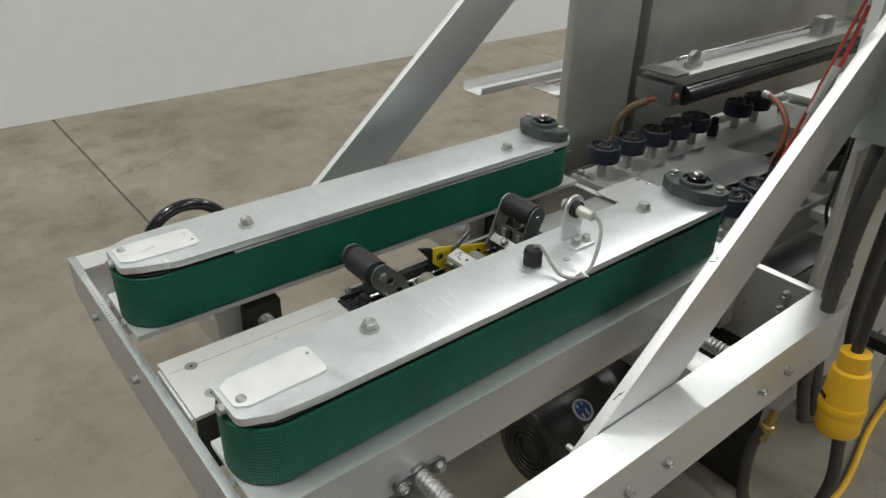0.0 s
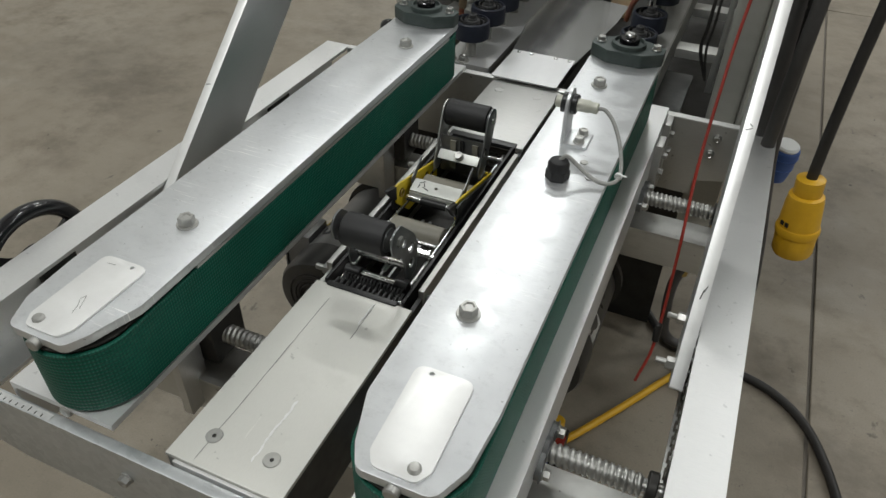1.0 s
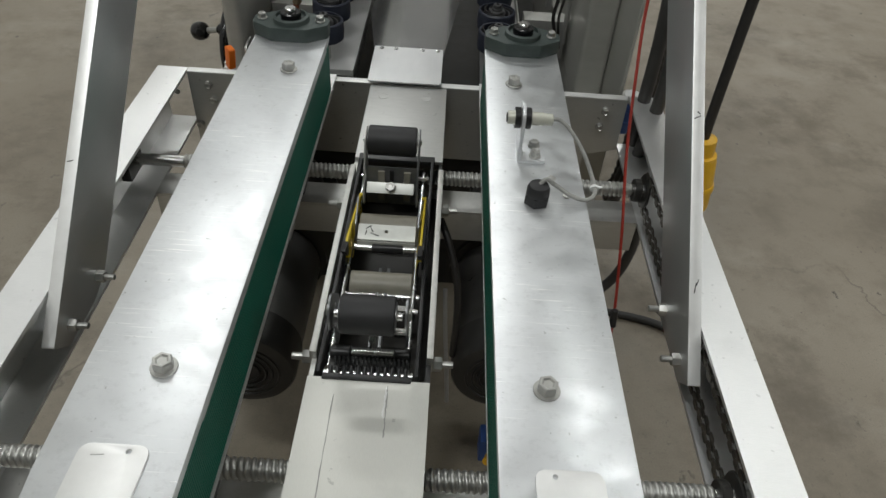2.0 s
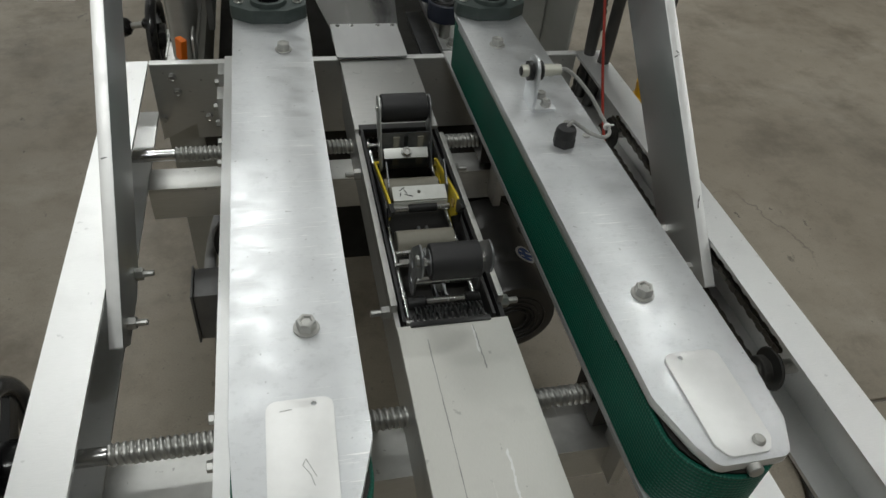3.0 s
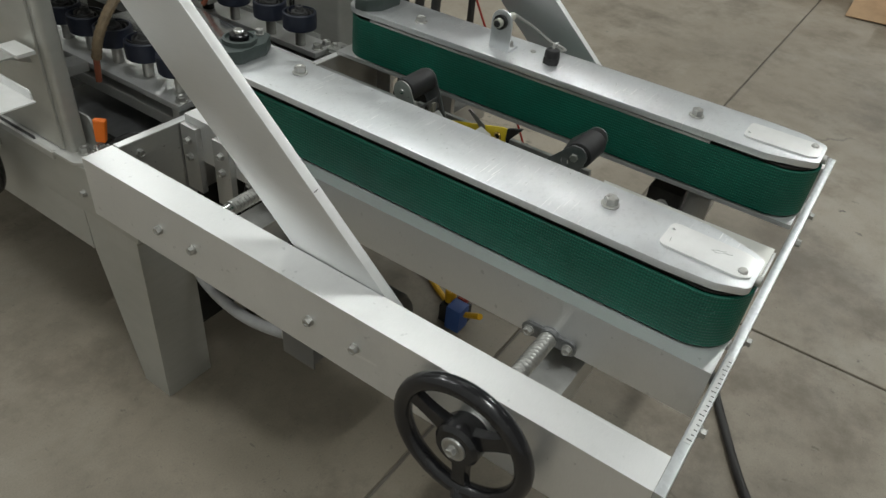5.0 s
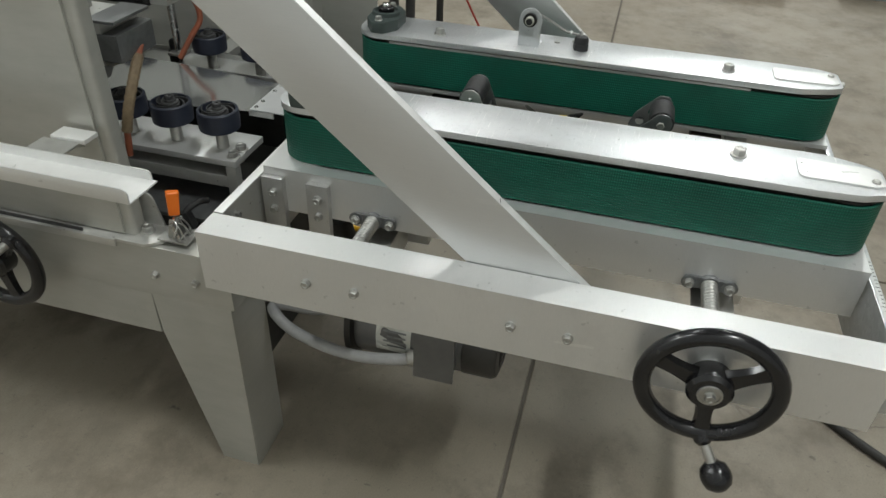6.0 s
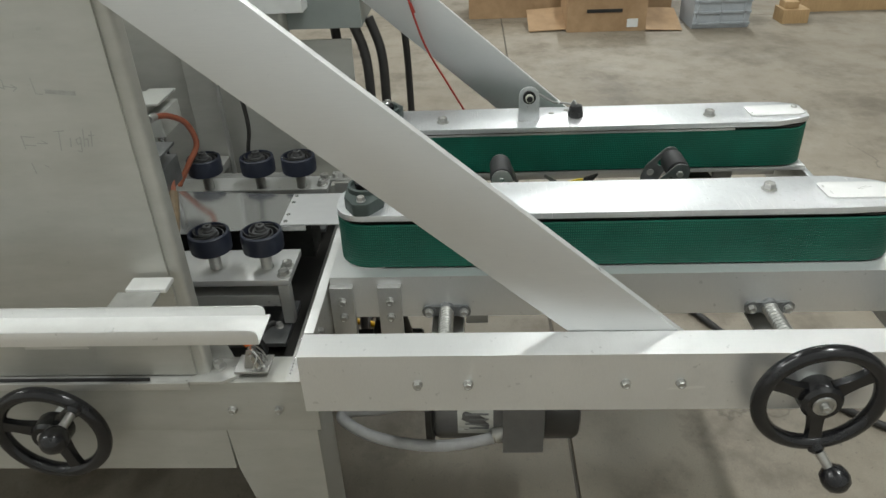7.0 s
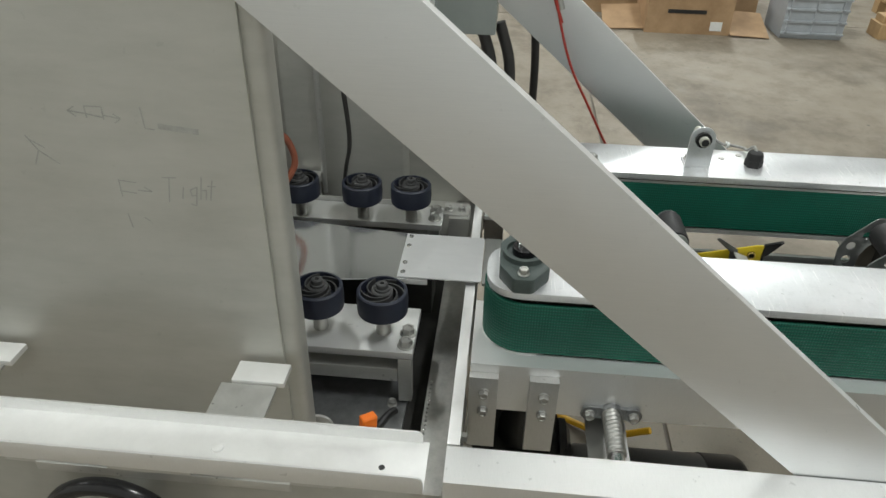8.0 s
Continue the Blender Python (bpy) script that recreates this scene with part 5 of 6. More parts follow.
tray.location += Vector((0.006, 0, -0.007))

# ---- toggle clamp with an orange grip ----
tc = thing("toggle_clamp", (-0.385, 0.925, 0.6225), "small zinc toggle clamp with an orange grip", "toggle clamp")
grip = box(-0.0115, 0.0115, -0.0075, 0.0075, 0, 0.046, 0.0045, 3)
for v in grip.verts:
    v.co.x *= 0.82 + 0.18 * v.co.z / 0.046
bmesh.ops.transform(grip, matrix=axis_pose((-0.384, 0.928, 0.668), (0.1, -0.04, 1), 60), verts=grip.verts)
part("grip", grip, ORANGE, tc)
part("clamp_body", sheet(rounded([(0.905, 0.6268), (0.946, 0.6268), (0.940, 0.652), (0.918, 0.662)], 0.004), 0.016, on_x(-0.366), bevel=0.001), BLACKM, tc, "blackened clamp body")
part("clamp_arm", pipe([(-0.362, 0.925, 0.656), (-0.350, 0.918, 0.664), (-0.332, 0.908, 0.668), (-0.318, 0.900, 0.664)], 0.006, 10), BLACKM, tc)
for dx in (-0.007, 0.007):
    part("lever", sheet([(0.905, 0.6225), (0.94, 0.6225), (0.930, 0.665), (0.920, 0.665)], 0.003, on_x(-0.392 + dx)), ZINC, tc)
part("clamp_base", box(-0.410, -0.362, 0.895, 0.955, 0.6227, 0.6265, 0.0008), ZINC, tc)
part("wire_bail", pipe([(-0.400, 0.905, 0.6265), (-0.405, 0.903, 0.646), (-0.404, 0.912, 0.664), (-0.396, 0.922, 0.668), (-0.384, 0.918, 0.664), (-0.378, 0.908, 0.646), (-0.376, 0.905, 0.6265)], 0.0017, 8), BRIGHT, tc)
part("wire_bail", pipe([(-0.408, 0.922, 0.6265), (-0.412, 0.916, 0.642), (-0.408, 0.910, 0.656), (-0.398, 0.914, 0.662), (-0.388, 0.908, 0.650), (-0.386, 0.900, 0.632)], 0.0015, 8), BRIGHT, tc)
part("link", sheet(rounded([(0.906, 0.628), (0.914, 0.628), (0.926, 0.662), (0.918, 0.664)], 0.003), 0.0025, on_x(-0.406)), BRIGHT, tc)
for ky, kz in ((0.910, 0.632), (0.922, 0.658)):
    part("pivot_pin", cyl((-0.4095, ky, kz), (-0.374, ky, kz), 0.0028, 12, 0.0005), ZINC, tc)

# ---- black guide beams over the wheel rails ----
for s in (-1, 1):
    gb = thing("guide_beam", (s * 0.09, 1.5, 0.93), "black roller guide under a zinc bracket beam", "guide beam", "guide beams")
    y0, ox, dz = (1.09, 0.035, -0.028) if s < 0 else (1.205, 0.005, -0.03)
    xa, xb = sorted((s * (0.088 + ox), s * (0.195 + ox)))
    part("top_beam", box(xa, xb, y0 + 0.03, 2.6, 0.947 + dz, 0.966 + dz, 0.001), STEEL, gb)
    part("end_bracket", box(xa, xb, y0, y0 + 0.045, 0.896 + dz, 0.9465 + dz, 0.001), WHITEZ if s > 0 else ARMM, gb)
    part("end_cap", box(xa, xb, y0, y0 + 0.06, 0.9665 + dz, 0.972 + dz, 0.001), WHITEZ if s > 0 else ARMM, gb)
    part("black_tube", cyl((s * (0.086 + ox), y0 + 0.046, 0.916 + dz), (s * (0.086 + ox), 2.5, 0.916 + dz), 0.024, 20), BLACKP, gb)
    part("bearing_lug", lathe([(0.012, -0.008), (0.020, -0.006), (0.020, 0.006), (0.012, 0.008)], axis_pose((s * (0.125 + ox), y0 + 0.13, 0.990 + dz), (1, 0, 0)), 20), ZINC, gb)
    part("lug_foot", box(s * (0.125 + ox) - 0.012, s * (0.125 + ox) + 0.012, y0 + 0.105, y0 + 0.155, 0.966 + dz, 0.98 + dz, 0.002), ZINC, gb)
    part("guide_rod", cyl((s * (0.155 + ox), y0 + 0.10, 0.985 + dz), (s * (0.155 + ox), 2.4, 0.985 + dz), 0.006, 12), BRIGHT, gb)
    part("rear_lug", box(s * (0.125 + ox) - 0.02, s * (0.125 + ox) + 0.02, 1.86, 1.93, 0.966 + dz, 1.02 + dz, 0.004), ZINC, gb)
    part("hanger", box(xa, xb, 2.2, 2.26, 0.9725 + dz, 1.50), PANEL, gb)
    if s > 0:
        part("guide_post", cyl((0.158, 1.245, 0.735), (0.158, 1.245, 0.8655), 0.009, 16, 0.001), BRIGHT, gb)
        part("post_foot", box(0.138, 0.178, 1.225, 1.265, 0.7275, 0.7348, 0.002), ZINC, gb)
hz = thing("air_hose", (-0.13, 1.0, 0.86), "rust-brown air hose wrapped in dirty tape", "hose", "air hoses")
part("hose", pipe([(-0.115, 1.11, 0.894), (-0.150, 1.10, 0.886), (-0.195, 1.085, 0.862), (-0.240, 1.075, 0.825), (-0.266, 1.08, 0.775), (-0.270, 1.09, 0.70)], 0.0065), HOSE, hz)
part("tape_wrap", pipe([(-0.185, 1.088, 0.868), (-0.228, 1.077, 0.838), (-0.258, 1.077, 0.795), (-0.268, 1.085, 0.75)], 0.0095, wave=0.12), TAPEW, hz)
hz2 = thing("air_hose", (0.12, 1.15, 0.86), "rust-brown air hose curling down to the rail", "hose", "air hoses")
part("hose", pipe([(0.06, 1.205, 0.925), (0.10, 1.19, 0.912), (0.135, 1.17, 0.88), (0.140, 1.16, 0.83), (0.122, 1.18, 0.79), (0.110, 1.21, 0.74)], 0.0065), HOSE, hz2)
part("fitting", cyl((0.045, 1.208, 0.925), (0.066, 1.204, 0.924), 0.0085, 12, 0.001), ZINC, hz2)

# board added in place of a pale tan patch low behind the slide sheet
board = thing("tan_patch_board", (-0.2, 2.4, 0.43), "pale board added for a tan patch in the rear pan", "board")
part("board", box(-0.345, -0.02, 2.05, 2.75, 0.4305, 0.442, 0.002), WOOD, board)
coil = thing("brown_hose", (-0.2, 2.3, 0.45), "loose loops of dark brown hose in the rear pan", "hose")
part("hose", pipe([(-0.34, 2.15, 0.452), (-0.28, 2.22, 0.452), (-0.20, 2.34, 0.452), (-0.12, 2.28, 0.454), (-0.16, 2.18, 0.462), (-0.26, 2.28, 0.470), (-0.20, 2.46, 0.455), (-0.06, 2.42, 0.452), (0.04, 2.28, 0.445), (0.16, 2.3, 0.445)], 0.0095), TAPEW, coil)

# ---- spacer bars between the wheel rails and the housings ----
for s in (-1, 1):
    for y0 in (1.165, 1.45):
        sb = thing("spacer_bar", (s * 0.295, y0 + 0.02, 0.70), "grey steel spacer bar beside the wheel rail", "spacer bar", "spacer bars")
        xa, xb = sorted((s * 0.2425, s * 0.344))
        part("bar_web", box(xa, xb, y0, y0 + 0.048, 0.690, 0.7105, 0.0012), STEEL, sb)
        part("bar_foot", box(*sorted((s * 0.33, s * 0.344)), y0 + 0.004, y0 + 0.044, 0.615, 0.6895, 0.001), STEEL, sb)
sb = thing("spacer_bar", (0.21, 0.85, 0.68), "bolted steel block closing the wheel rail's end", "spacer bar", "spacer bars")
part("block", box(0.184, 0.242, 0.824, 0.8655, 0.640, 0.702, 0.001), STEEL, sb)
part("bridge_plate", box(0.193, 0.242, 0.8260, 0.8775, 0.7023, 0.7062, 0.0008), STEEL, sb)
for y in (0.841, 0.867):
    bolt((0.212, y, 0.7062), (0, 0, 1), sb, BOLT_S, y * 700)

# ---- cross beams under the lead screws ----
LIFT = 0.0
for y0, y1 in ((-0.050, 0.020), (0.553, 0.613)):
    cb = thing("cross_beam", (0, (y0 + y1) / 2, 0.60), "grey sheet cross beam below the lead screw", "cross beam", "cross beams")
    part("top_web", box(RL1 + 0.002, RR0 - 0.002, y0, y1, 0.606, 0.6105, 0.0006), STEEL, cb)
    part("front_web", box(RL1 + 0.002, RR0 - 0.002, y0, y0 + 0.0045, 0.545, 0.6055, 0.0006), STEEL, cb)


# ---- motors, gearboxes, conduit below the belts ----
def motor(cx, cz, y0, y1, r, label, paint):
    mo = thing("drive_motor", (cx, (y0 + y1) / 2, cz), label, "electric motor", "drive motors")
    m = axis_pose((cx, y1, cz), (0, -1, 0))
    n = y1 - y0
    part("body", lathe([(r * 0.7, 0), (r * 0.96, 0.004), (r, 0.012), (r, n - 0.07)], m, 40), paint, mo)
    part("fan_cover", lathe([(r * 1.02, n - 0.0695), (r * 1.02, n - 0.012), (r * 0.96, n - 0.003), (r * 0.84, n), (r * 0.5, n), (r * 0.48, n - 0.004), (r * 0.2, n - 0.004)], m, 40), MOTORD, mo)
    for k in range(4):
        rr = r * (0.32 + 0.13 * k)
        part("vent_ring", ring_tube(m @ pose(0, 0, n + 0.0005), rr, 0.0022, 32, 8), BLACKM, mo)
    part("front_flange", lathe([(r * 1.12, -0.012), (r * 1.12, 0.0), (r * 0.9, 0.004)], m, 40), DARK, mo)
    return mo


def gearbox(cx, cy, cz, label):
    gb_ = thing("gearbox", (cx, cy, cz), label, "gearbox", "gearboxes")
    # case lengthened at the rear to stop light falling past it
    part("case", box(cx - 0.065, cx + 0.055, cy - 0.06, cy + 0.085, cz - 0.08, cz + 0.05, 0.012, 3), DARK, gb_)
    part("case_flange", lathe([(0.068, 0), (0.068, 0.012), (0.052, 0.02)], axis_pose((cx, cy - 0.0605, cz - 0.01), (0, -1, 0)), 30), DARK, gb_)
    part("output_neck", lathe([(0.045, 0), (0.042, 0.02), (0.03, 0.075)], axis_pose((cx, cy, cz + 0.05), (0, 0, 1)), 28), DARK, gb_)
    return gb_


ML = motor(-0.247, 0.412, 0.328, 0.620, 0.088, "grey drive motor marked 13 below the belt", BOXM)
gearbox(-0.2, 0.70, 0.46, "oily dark gearbox below the belt pulley")
MR = motor(0.195, 0.425, 0.335, 0.600, 0.084, "oily dark drive motor with a round blue label", MOTOR)
gearbox(0.2, 0.70, 0.46, "oily dark gearbox below the belt pulley")


def wrapped(bm_, cx, cz, r, y, turn):
    """Bends flat lettering round a motor body; its up runs along the barrel's girth."""
    for v in bm_.verts:
        a = radians(turn) + v.co.x / r
        rr = r + 0.0006 + v.co.z
        v.co = Vector((cx - rr * math.sin(a), y + v.co.y, cz + rr * math.cos(a)))
    return bm_


t13 = text_mesh("13", 0.070, 0.0004)
bmesh.ops.subdivide_edges(t13, edges=t13.edges[:], cuts=2)
bmesh.ops.rotate(t13, cent=(0, 0, 0), matrix=Matrix.Rotation(radians(-100), 3, "Z"), verts=t13.verts)
part("painted_number", wrapped(t13, -0.247, 0.412, 0.088, 0.462, 19), INK, ML)
lab = sheet(circle2d(0, 0, 0.022, 28), 0.0006)
bmesh.ops.subdivide_edges(lab, edges=lab.edges[:], cuts=1)
part("round_label", wrapped(lab, 0.195, 0.425, 0.084, 0.430, -29), LABELW, MR, "round white label")
lab = sheet(circle2d(0, 0, 0.017, 28), 0.0006)
for v in lab.verts:
    v.co.z += 0.0008
part("label_print", wrapped(lab, 0.195, 0.425, 0.084, 0.430, -29), LABELB, MR, "blue printed disc")
for k in range(2):
    bar = sheet([(-0.014, -0.0035 + 0.012 * k - 0.006), (0.014, -0.0035 + 0.012 * k - 0.006), (0.014, 0.0005 + 0.012 * k - 0.006), (-0.014, 0.0005 + 0.012 * k - 0.006)], 0.0004)
    for v in bar.verts:
        v.co.z += 0.0016
    part("label_bar", wrapped(bar, 0.195, 0.425, 0.084, 0.430, -29), LABELW, MR)
t13 = text_mesh("13", 0.055, 0.0004)
bmesh.ops.subdivide_edges(t13, edges=t13.edges[:], cuts=2)
bmesh.ops.rotate(t13, cent=(0, 0, 0), matrix=Matrix.Rotation(radians(70), 3, "Z"), verts=t13.verts)
part("painted_number", wrapped(t13, 0.195, 0.425, 0.084, 0.500, -50), INK, MR)
paper = sheet(rounded([(-0.022, -0.028), (0.022, -0.028), (0.022, 0.028), (-0.022, 0.028)], 0.003), 0.0006)
bmesh.ops.subdivide_edges(paper, edges=paper.edges[:], cuts=3)
part("paper_tag", wrapped(paper, 0.195, 0.425, 0.084, 0.437, -62), LABELW, MR, "pale worn paper tag")
tag = sheet(rounded([(-0.030, -0.016), (0.0, -0.024), (0.030, -0.016), (0.030, 0.016), (0.0, 0.024), (-0.030, 0.016)], 0.01), 0.0006)
part("warning_tag", wrapped(tag, -0.247, 0.412, 0.088, 0.499, 48), YELLOWM, ML, "yellow warning sticker")
plate = sheet([(-0.03, -0.035), (0.03, -0.035), (0.03, 0.035), (-0.03, 0.035)], 0.0008)
bmesh.ops.subdivide_edges(plate, edges=plate.edges[:], cuts=4)
part("rating_plate", wrapped(plate, -0.247, 0.412, 0.088, 0.534, 86), WHITEZ, ML, "pale rating plate with small print")
for k in range(4):
    bar = sheet([(-0.022 + 0.011 * k, -0.026), (-0.018 + 0.011 * k, -0.026), (-0.018 + 0.011 * k, 0.02 - 0.008 * (k % 2)), (-0.022 + 0.011 * k, 0.02 - 0.008 * (k % 2))], 0.0004)
    for v in bar.verts:
        v.co.z += 0.0012
    part("print_bar", wrapped(bar, -0.247, 0.412, 0.088, 0.534, 86), ARMM, ML)
part("conduit_box", box(-0.366, -0.310, 0.408, 0.478, 0.377, 0.488, 0.004), BOXM, ML, "grey conduit box")
part("box_lid", box(-0.3705, -0.3665, 0.404, 0.482, 0.373, 0.492, 0.001), BOXM, ML)
cd = thing("conduit", (-0.36, 0.65, 0.42), "grey flexible conduit looping to the motor", "conduit")
part("hose", pipe([(-0.340, 0.478, 0.396), (-0.350, 0.52, 0.386), (-0.357, 0.60, 0.378), (-0.352, 0.68, 0.381), (-0.336, 0.755, 0.392), (-0.308, 0.803, 0.406), (-0.284, 0.790, 0.400), (-0.272, 0.740, 0.392), (-0.266, 0.680, 0.400)], 0.0115, 14, 10), CONDUIT, cd)
part("elbow", lathe([(0.016, 0), (0.016, 0.02), (0.013, 0.024)], axis_pose((-0.340, 0.4785, 0.396), (-0.2, 1, -0.2)), 16), ZINC, cd)
oh = thing("oil_hose", (0.09, 0.40, 0.60), "dark hose beside the roller cassette", "hose")
part("hose", pipe([(0.075, 0.47, 0.66), (0.090, 0.44, 0.640), (0.108, 0.40, 0.59), (0.112, 0.37, 0.53), (0.11, 0.36, 0.45)], 0.006), CABLE, oh)
part("thin_line", pipe([(0.088, 0.33, 0.64), (0.092, 0.31, 0.58), (0.10, 0.30, 0.48), (0.105, 0.30, 0.40)], 0.0035), CONDUIT, oh)
rag = thing("air_fitting", (0.214, 0.438, 0.05), "blue and yellow plastic air fitting with a red cap", "fitting")
part("valve_body", box(0.19, 0.238, 0.415, 0.46, 0.029, 0.105, 0.006), LABELB, rag, "blue body")
part("valve_cap", cyl((0.235, 0.475, 0.085), (0.235, 0.475, 0.125), 0.016, 16, 0.003), YELLOWP, rag, "yellow cap")
part("valve_lever", box(0.238, 0.262, 0.43, 0.455, 0.09, 0.108, 0.003), REDC, rag, "red lever")
part("valve_foot", box(0.205, 0.262, 0.42, 0.49, FLOOR, 0.0855, 0.004), DARK, rag)

# ---- electrical enclosure, its cords and the yellow connector ----
en = thing("electrical_enclosure", (0.5, 0.98, 1.02), "grey painted electrical enclosure above the side plate", "electrical enclosure")
part("cabinet", box(0.394, 0.640, 0.795, 1.30, 1.006, 1.52, 0.006), ENCL, en)
part("enclosure_door", box(0.6405, 0.650, 0.80, 1.295, 1.012, 1.515, 0.003), ENCL, en)
part("white_cover", box(0.33, 0.393, 0.92, 1.15, 1.06, 1.30, 0.003), LABELW, en)
part("mounting_arm", box(0.412, 0.44, 1.20, 1.26, 0.90, 1.0055, 0.002), PANEL, en)
for k, (x, y, bend) in enumerate(((0.445, 0.802, 0.02), (0.478, 0.764, -0.015))):
    h = thing("hanging_hose", (x, y, 0.8), "dark grey hose hanging below the enclosure", "hose", "hanging hoses")
    part("hose", pipe([(x, y + 0.025, 1.012), (x + bend * 0.2, y, 0.93), (x + bend * 0.4, y - 0.005, 0.83), (x + bend * 0.5, y, 0.70), (x + bend, y + 0.03, 0.55), (x + bend, y + 0.10, 0.40)], 0.0125, 12), DARKHOSE, h)
rb = thing("chain_cable", (0.46, 0.8, 0.8), "black knotted cable hanging beside the hoses", "cable")
part("jacket", pipe([(0.462, 0.83, 1.012), (0.468, 0.812, 0.93), (0.458, 0.80, 0.85), (0.466, 0.805, 0.78), (0.456, 0.815, 0.70), (0.452, 0.83, 0.60), (0.458, 0.86, 0.50), (0.45, 0.90, 0.41)], 0.0062, 10, 8, wave=0.45), CABLE, rb)
pc = thing("power_connector", (0.56, 0.70, 0.54), "yellow twist-lock connector hanging on a black cord", "power connector")
top, bot = Vector((0.5525, 0.702, 0.700)), Vector((0.567, 0.698, 0.545))
pm, pn = frame_of(bot, top)
part("shell", lathe([(0.0134, -0.008), (0.0179, 0.0), (0.0325, 0.002), (0.0353, 0.008), (0.0358, 0.045), (0.0342, 0.050), (0.0342, 0.052)], pm, 32), YELLOWP, pc)
part("collar", lathe([(0.0375, 0.046), (0.0381, 0.050), (0.0381, 0.058), (0.0364, 0.062)], pm, 32), YELLOWP, pc)
part("neck", lathe([(0.0353, 0.062), (0.0319, 0.110), (0.0297, 0.124), (0.0235, 0.127)], pm, 32), YELLOWP, pc)
part("clamp_ring", lathe([(0.0235, 0.1272), (0.0241, 0.130), (0.0241, 0.157), (0.0202, 0.159)], pm, 28), YELLOWP, pc)
for k in range(2):
    mark = box(-0.009 + 0.010 * k, -0.002 + 0.010 * k, -0.0358, -0.0335, 0.068, 0.076)
    bmesh.ops.transform(mark, matrix=pm @ pose(0, 0, 0, 0, 0, 60), verts=mark.verts)
    part("moulded_mark", mark, INK, pc)
part("cord", pipe([tuple(top + Vector((0.0, 0.0, 0.0))), (0.5515, 0.702, 0.78), (0.5525, 0.704, 0.90), (0.556, 0.712, 1.0), (0.560, 0.730, 1.15), (0.56, 0.772, 1.30), (0.56, 0.800, 1.33)], 0.0095, 12), CABLE, pc)
part("cord_grip", lathe([(0.0185, 0.0), (0.0185, 0.012), (0.014, 0.02), (0.0105, 0.03), (0.009, 0.03)], axis_pose((0.56, 0.7955, 1.327), (0, -0.75, -0.66)), 20), BLACKP, en)

rc = thing("pull_cord", (0.38, 0.55, 0.8), "red pull cord running down through the frame", "cord")
part("cord", pipe([(0.400, 0.72, 1.24), (0.386, 0.693, 1.13), (0.370, 0.647, 0.978), (0.366, 0.59, 0.87), (0.366, 0.53, 0.765), (0.374, 0.465, 0.65), (0.378, 0.393, 0.512), (0.365, 0.36, 0.44)], 0.0026, 8), REDC, rc)
part("doubled_cord", pipe([(0.402, 0.726, 1.22), (0.396, 0.696, 1.12), (0.386, 0.665, 1.04)], 0.0032, 8), REDC, rc)
part("crimp_sleeve", cyl((0.396, 0.694, 1.135), (0.388, 0.668, 1.065), 0.0075, 14, 0.001), ZINC, rc)
part("toggle_end", cyl((0.377, 0.400, 0.545), (0.378, 0.393, 0.512), 0.006, 12, 0.001), BLACKM, rc)

yc_ = thing("yellow_cable", (0.45, 0.9, FLOOR), "yellow cable lying on the floor below the frame", "cable")
part("jacket", pipe([(0.43, 1.75, 0.037), (0.46, 1.45, 0.037), (0.515, 1.15, 0.037), (0.50, 0.90, 0.037), (0.415, 0.745, 0.037), (0.30, 0.56, 0.039), (0.235, 0.45, 0.06), (0.20, 0.36, 0.12)], 0.0085, 10), YELLOWP, yc_)
bc = thing("black_cable", (0.7, 0.5, FLOOR), "thick black cable curving over the floor", "cable")
part("jacket", pipe([(0.30, 1.05, 0.039), (0.42, 0.90, 0.039), (0.53, 0.878, 0.039), (0.66, 0.845, 0.039), (0.745, 0.775, 0.039), (0.80, 0.66, 0.039), (0.840, 0.50, 0.039), (0.868, 0.30, 0.039), (0.868, 0.11, 0.039), (0.79, -0.01, 0.039),
                        (0.68, -0.083, 0.039), (0.52, -0.18, 0.039), (0.35, -0.27, 0.039), (0.15, -0.395, 0.039), (-0.01, -0.575, 0.039), (-0.12, -0.80, 0.039), (-0.2, -1.2, 0.039)], 0.0105, 12), CABLE, bc)
hk = thing("black_hose", (0.405, 0.868, 0.33), "thick black hose looping below the frame from a brass fitting", "hose")
part("hose_jacket", pipe([(0.398, 0.868, 0.318), (0.384, 0.868, 0.255), (0.388, 0.872, 0.16), (0.402, 0.876, 0.085), (0.452, 0.884, 0.064), (0.525, 0.885, 0.15), (0.549, 0.878, 0.27), (0.537, 0.872, 0.39), (0.508, 0.868, 0.55), (0.49, 0.868, 0.66), (0.485, 0.87, 0.82), (0.487, 0.88, 1.01)], 0.0125, 12), DARKHOSE, hk)
part("brass_barb", lathe([(0.0105, -0.03), (0.0105, 0.0), (0.014, 0.002), (0.014, 0.012), (0.009, 0.014), (0.009, 0.045), (0.007, 0.072)], axis_pose((0.402, 0.868, 0.322), (0.1, 0, 1)), 14), BRASS, hk, "brass hose barb")
lc = thing("black_cable", (0.306, 1.1, 0.9), "thin black cable hanging on the inner panel", "cable")
for dx, r_ in ((0.0, 0.004), (0.012, 0.003)):
    part("jacket", pipe([(0.318 + dx, 1.135, 1.45), (0.312 + dx, 1.12, 1.15), (0.306 + dx, 1.10, 0.93), (0.304 + dx, 1.09, 0.80), (0.30 + dx, 1.10, 0.735), (0.325, 1.115, 0.66)], r_, 8), CABLE, lc)
bp = thing("power_inlet", (0.53, 1.2, 0.42), "blue round power inlet with a white cap beside the base", "power inlet")
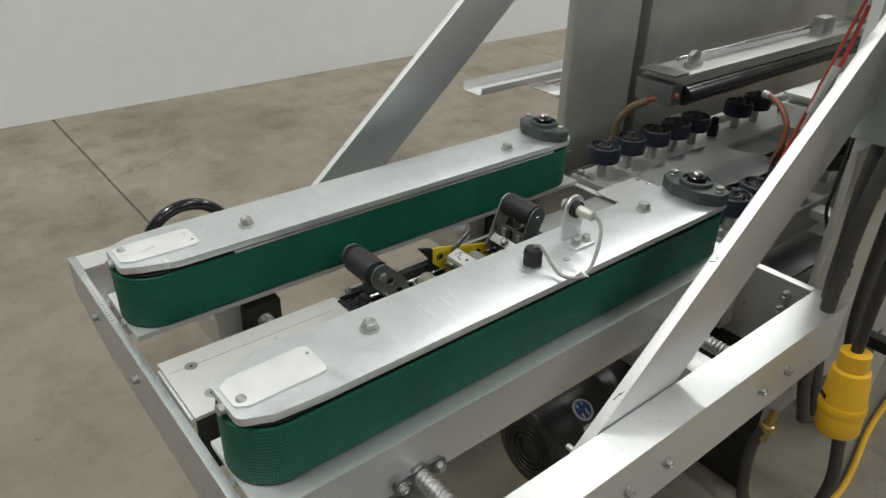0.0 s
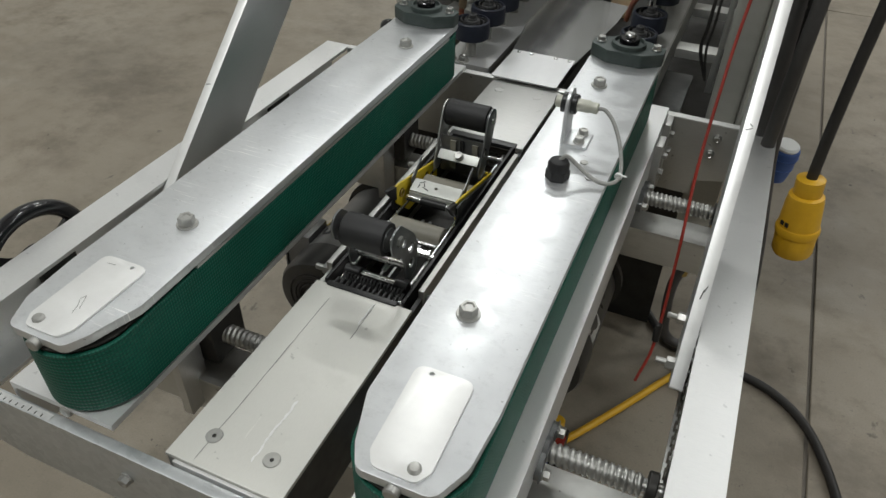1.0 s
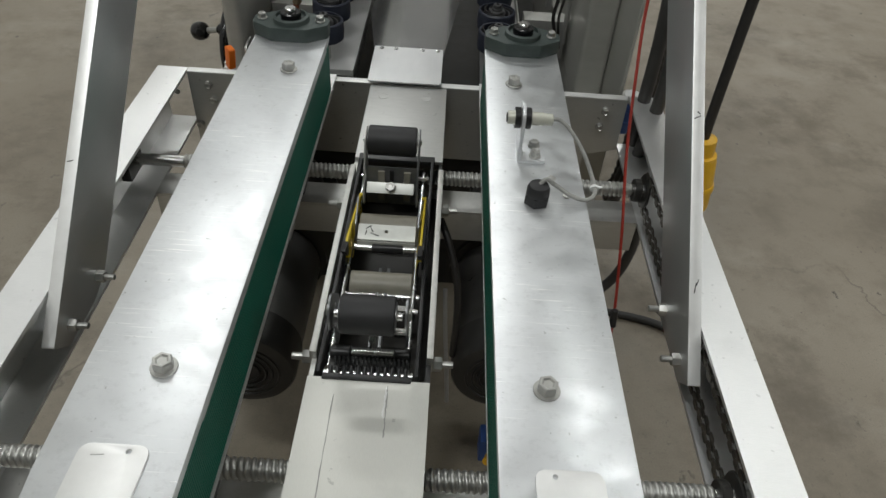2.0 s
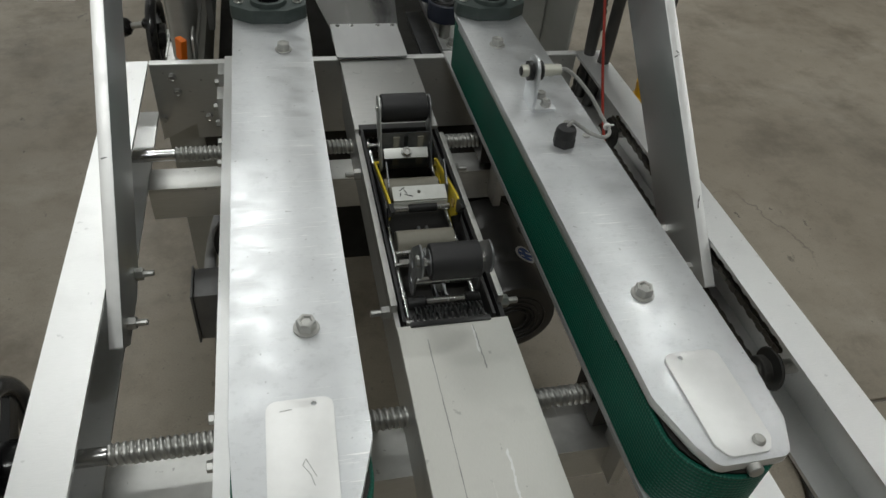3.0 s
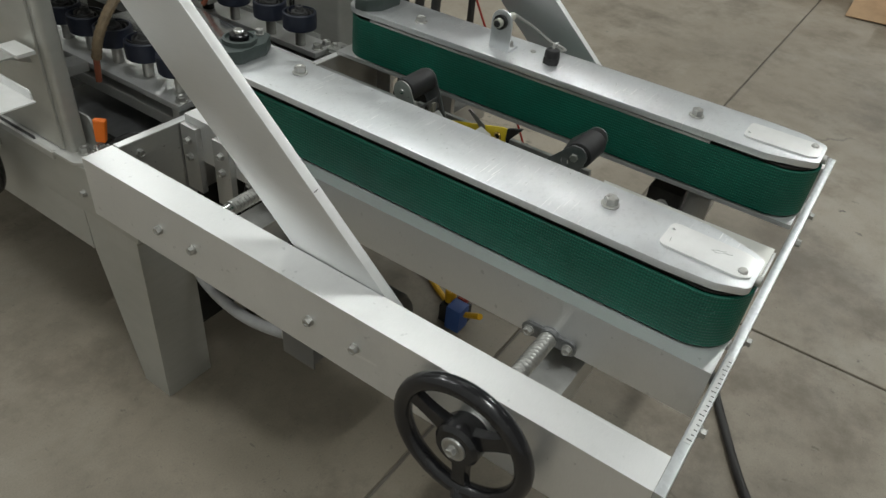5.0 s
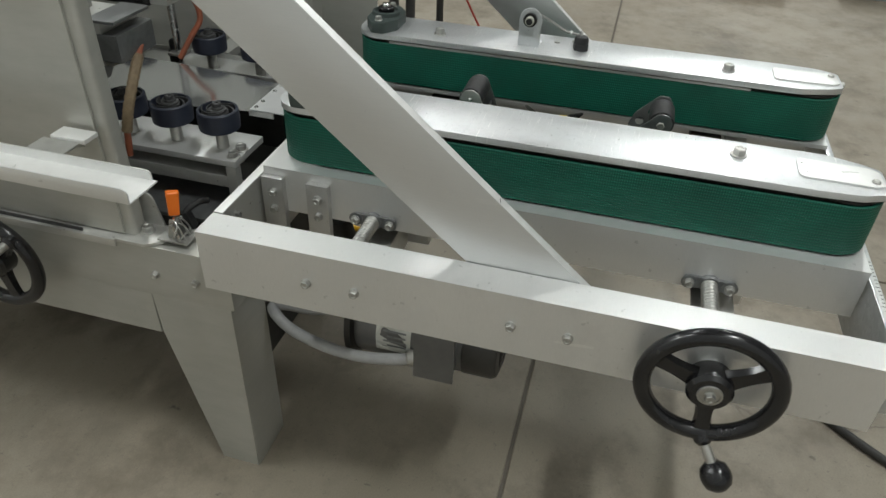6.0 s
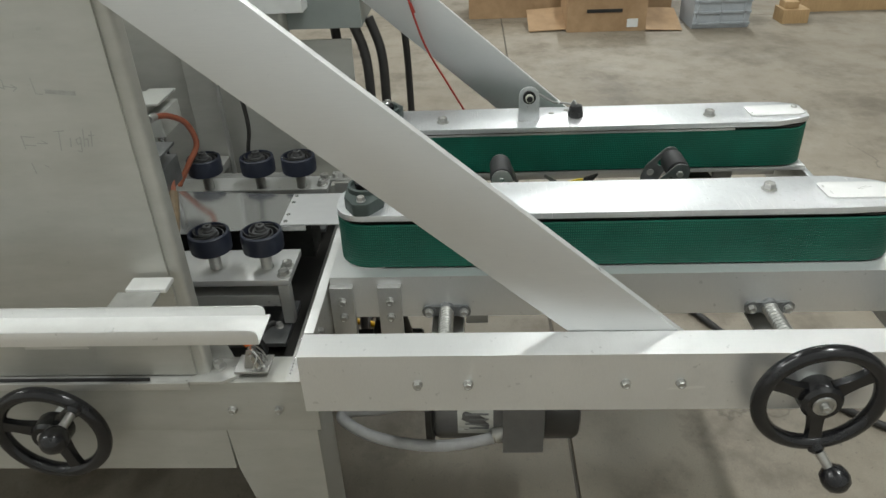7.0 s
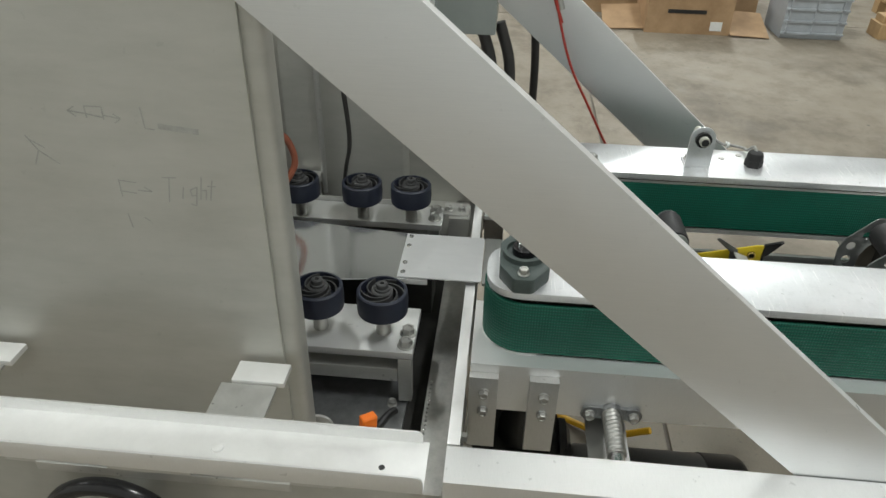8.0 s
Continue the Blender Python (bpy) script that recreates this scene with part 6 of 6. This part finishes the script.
part("inlet_body", lathe([(0.020, 0.0), (0.033, 0.012), (0.035, 0.03), (0.035, 0.095), (0.033, 0.10), (0.030, 0.103)], axis_pose((0.538, 1.205, 0.40), (0.1, -0.15, 1)), 28), LABELB, bp)
part("inlet_cap", lathe([(0.029, 0.1035), (0.029, 0.108), (0.024, 0.112)], axis_pose((0.538, 1.205, 0.40), (0.1, -0.15, 1)), 28), LABELW, bp, "white cap")
for k in range(2):
    part("inlet_rib", ring_tube(axis_pose((0.538, 1.205, 0.40), (0.1, -0.15, 1)) @ pose(0, 0, 0.05 + 0.03 * k), 0.0352, 0.0022, 28, 8), LABELB, bp)
part("inlet_bracket", box(0.4205, 0.52, 1.19, 1.22, 0.42, 0.45, 0.002), DARK, bp)

# ---- cartons, crate and timber by the far wall ----
def carton(x0, x1, y0, y1, h, label):
    c_ = thing("cardboard_box", ((x0 + x1) / 2, (y0 + y1) / 2, FLOOR), label, "cardboard box", "cartons")
    for nm, bb in (("side", (x0, x0 + 0.006, y0, y1)), ("side", (x1 - 0.006, x1, y0, y1)), ("side", (x0 + 0.006, x1 - 0.006, y0, y0 + 0.006)), ("side", (x0 + 0.006, x1 - 0.006, y1 - 0.006, y1))):
        part(nm, box(*bb, FLOOR + 0.001, FLOOR + h), CARD, c_)
    part("bottom", box(x0 + 0.006, x1 - 0.006, y0 + 0.006, y1 - 0.006, FLOOR + 0.001, FLOOR + 0.006), CARD, c_)
    return c_


c1 = carton(4.05, 4.50, -0.76, -0.18, 0.36, "open brown cardboard box standing on the floor")
part("print_patch", box(4.045, 4.0495, -0.70, -0.62, FLOOR + 0.03, FLOOR + 0.09), LABELW, c1, "white address label")
part("print_bar", box(4.045, 4.0495, -0.58, -0.32, FLOOR + 0.14, FLOOR + 0.165), INK, c1)
part("flap", sheet([(-0.76, 0), (-1.02, -0.02), (-1.02, 0.30), (-0.76, 0.33)], 0.005, Matrix.Translation((4.02, 0, FLOOR + 0.012)) @ pose(0, 0, 0, 0, 0, 0) @ Matrix(((0, 0.95, 0.2, 0), (1, 0, 0, 0), (0, 0.28, 0.9, 0), (0, 0, 0, 1)))), CARD, c1)
part("flap", sheet([(-0.18, 0), (0.10, -0.02), (0.10, 0.30), (-0.18, 0.33)], 0.005, Matrix.Translation((4.10, 0, FLOOR + 0.012)) @ Matrix(((0, 0.95, 0.2, 0), (1, 0, 0, 0), (0, 0.28, 0.9, 0), (0, 0, 0, 1)))), CARD, c1)
carton(4.55, 4.95, -0.2, 0.55, 0.45, "closed-in brown cardboard box against the wall")
carton(4.50, 4.95, -1.05, -0.80, 0.40, "brown cardboard box against the wall")
cr = thing("plastic_crate", (4.2, -1.3, FLOOR), "ribbed grey plastic crate on the floor", "crate")
part("crate_bottom", box(4.06, 4.40, -1.51, -1.10, FLOOR, FLOOR + 0.01), CRATE, cr)
for bb in ((4.05, 4.06, -1.51, -1.10), (4.40, 4.41, -1.51, -1.10), (4.06, 4.40, -1.51, -1.50), (4.06, 4.40, -1.11, -1.10)):
    part("crate_side", box(*bb, FLOOR + 0.011, FLOOR + 0.28), CRATE, cr)
for z in (0.03, 0.11, 0.19, 0.26):
    part("rib", box(4.038, 4.0495, -1.515, -1.095, FLOOR + z, FLOOR + z + 0.016, 0.002), CRATE, cr)
for y in (-1.47, -1.30, -1.13):
    part("rib", box(4.038, 4.0495, y - 0.006, y + 0.006, FLOOR + 0.03, FLOOR + 0.26), CRATE, cr)
tb = thing("timber_block", (4.2, -1.87, FLOOR), "pale pine offcut lying on the floor", "timber")
part("block", box(4.12, 4.30, -1.97, -1.78, FLOOR, FLOOR + 0.10, 0.004), WOOD, tb)
part("block", box(4.16, 4.28, -1.90, -1.80, FLOOR + 0.101, FLOOR + 0.15, 0.004), WOOD, tb)
rk = thing("pallet", (4.6, -2.4, FLOOR), "worn pine pallet leaning by the wall", "pallet")
for k in range(5):
    part("deck_board", box(4.45, 4.95, -2.95 + 0.19 * k, -2.83 + 0.19 * k, FLOOR + 0.10, FLOOR + 0.12, 0.003), WOOD, rk)
for x in (4.46, 4.66, 4.86):
    part("stringer", box(x, x + 0.08, -2.95, -2.07, FLOOR, FLOOR + 0.0995, 0.003), WOOD, rk)
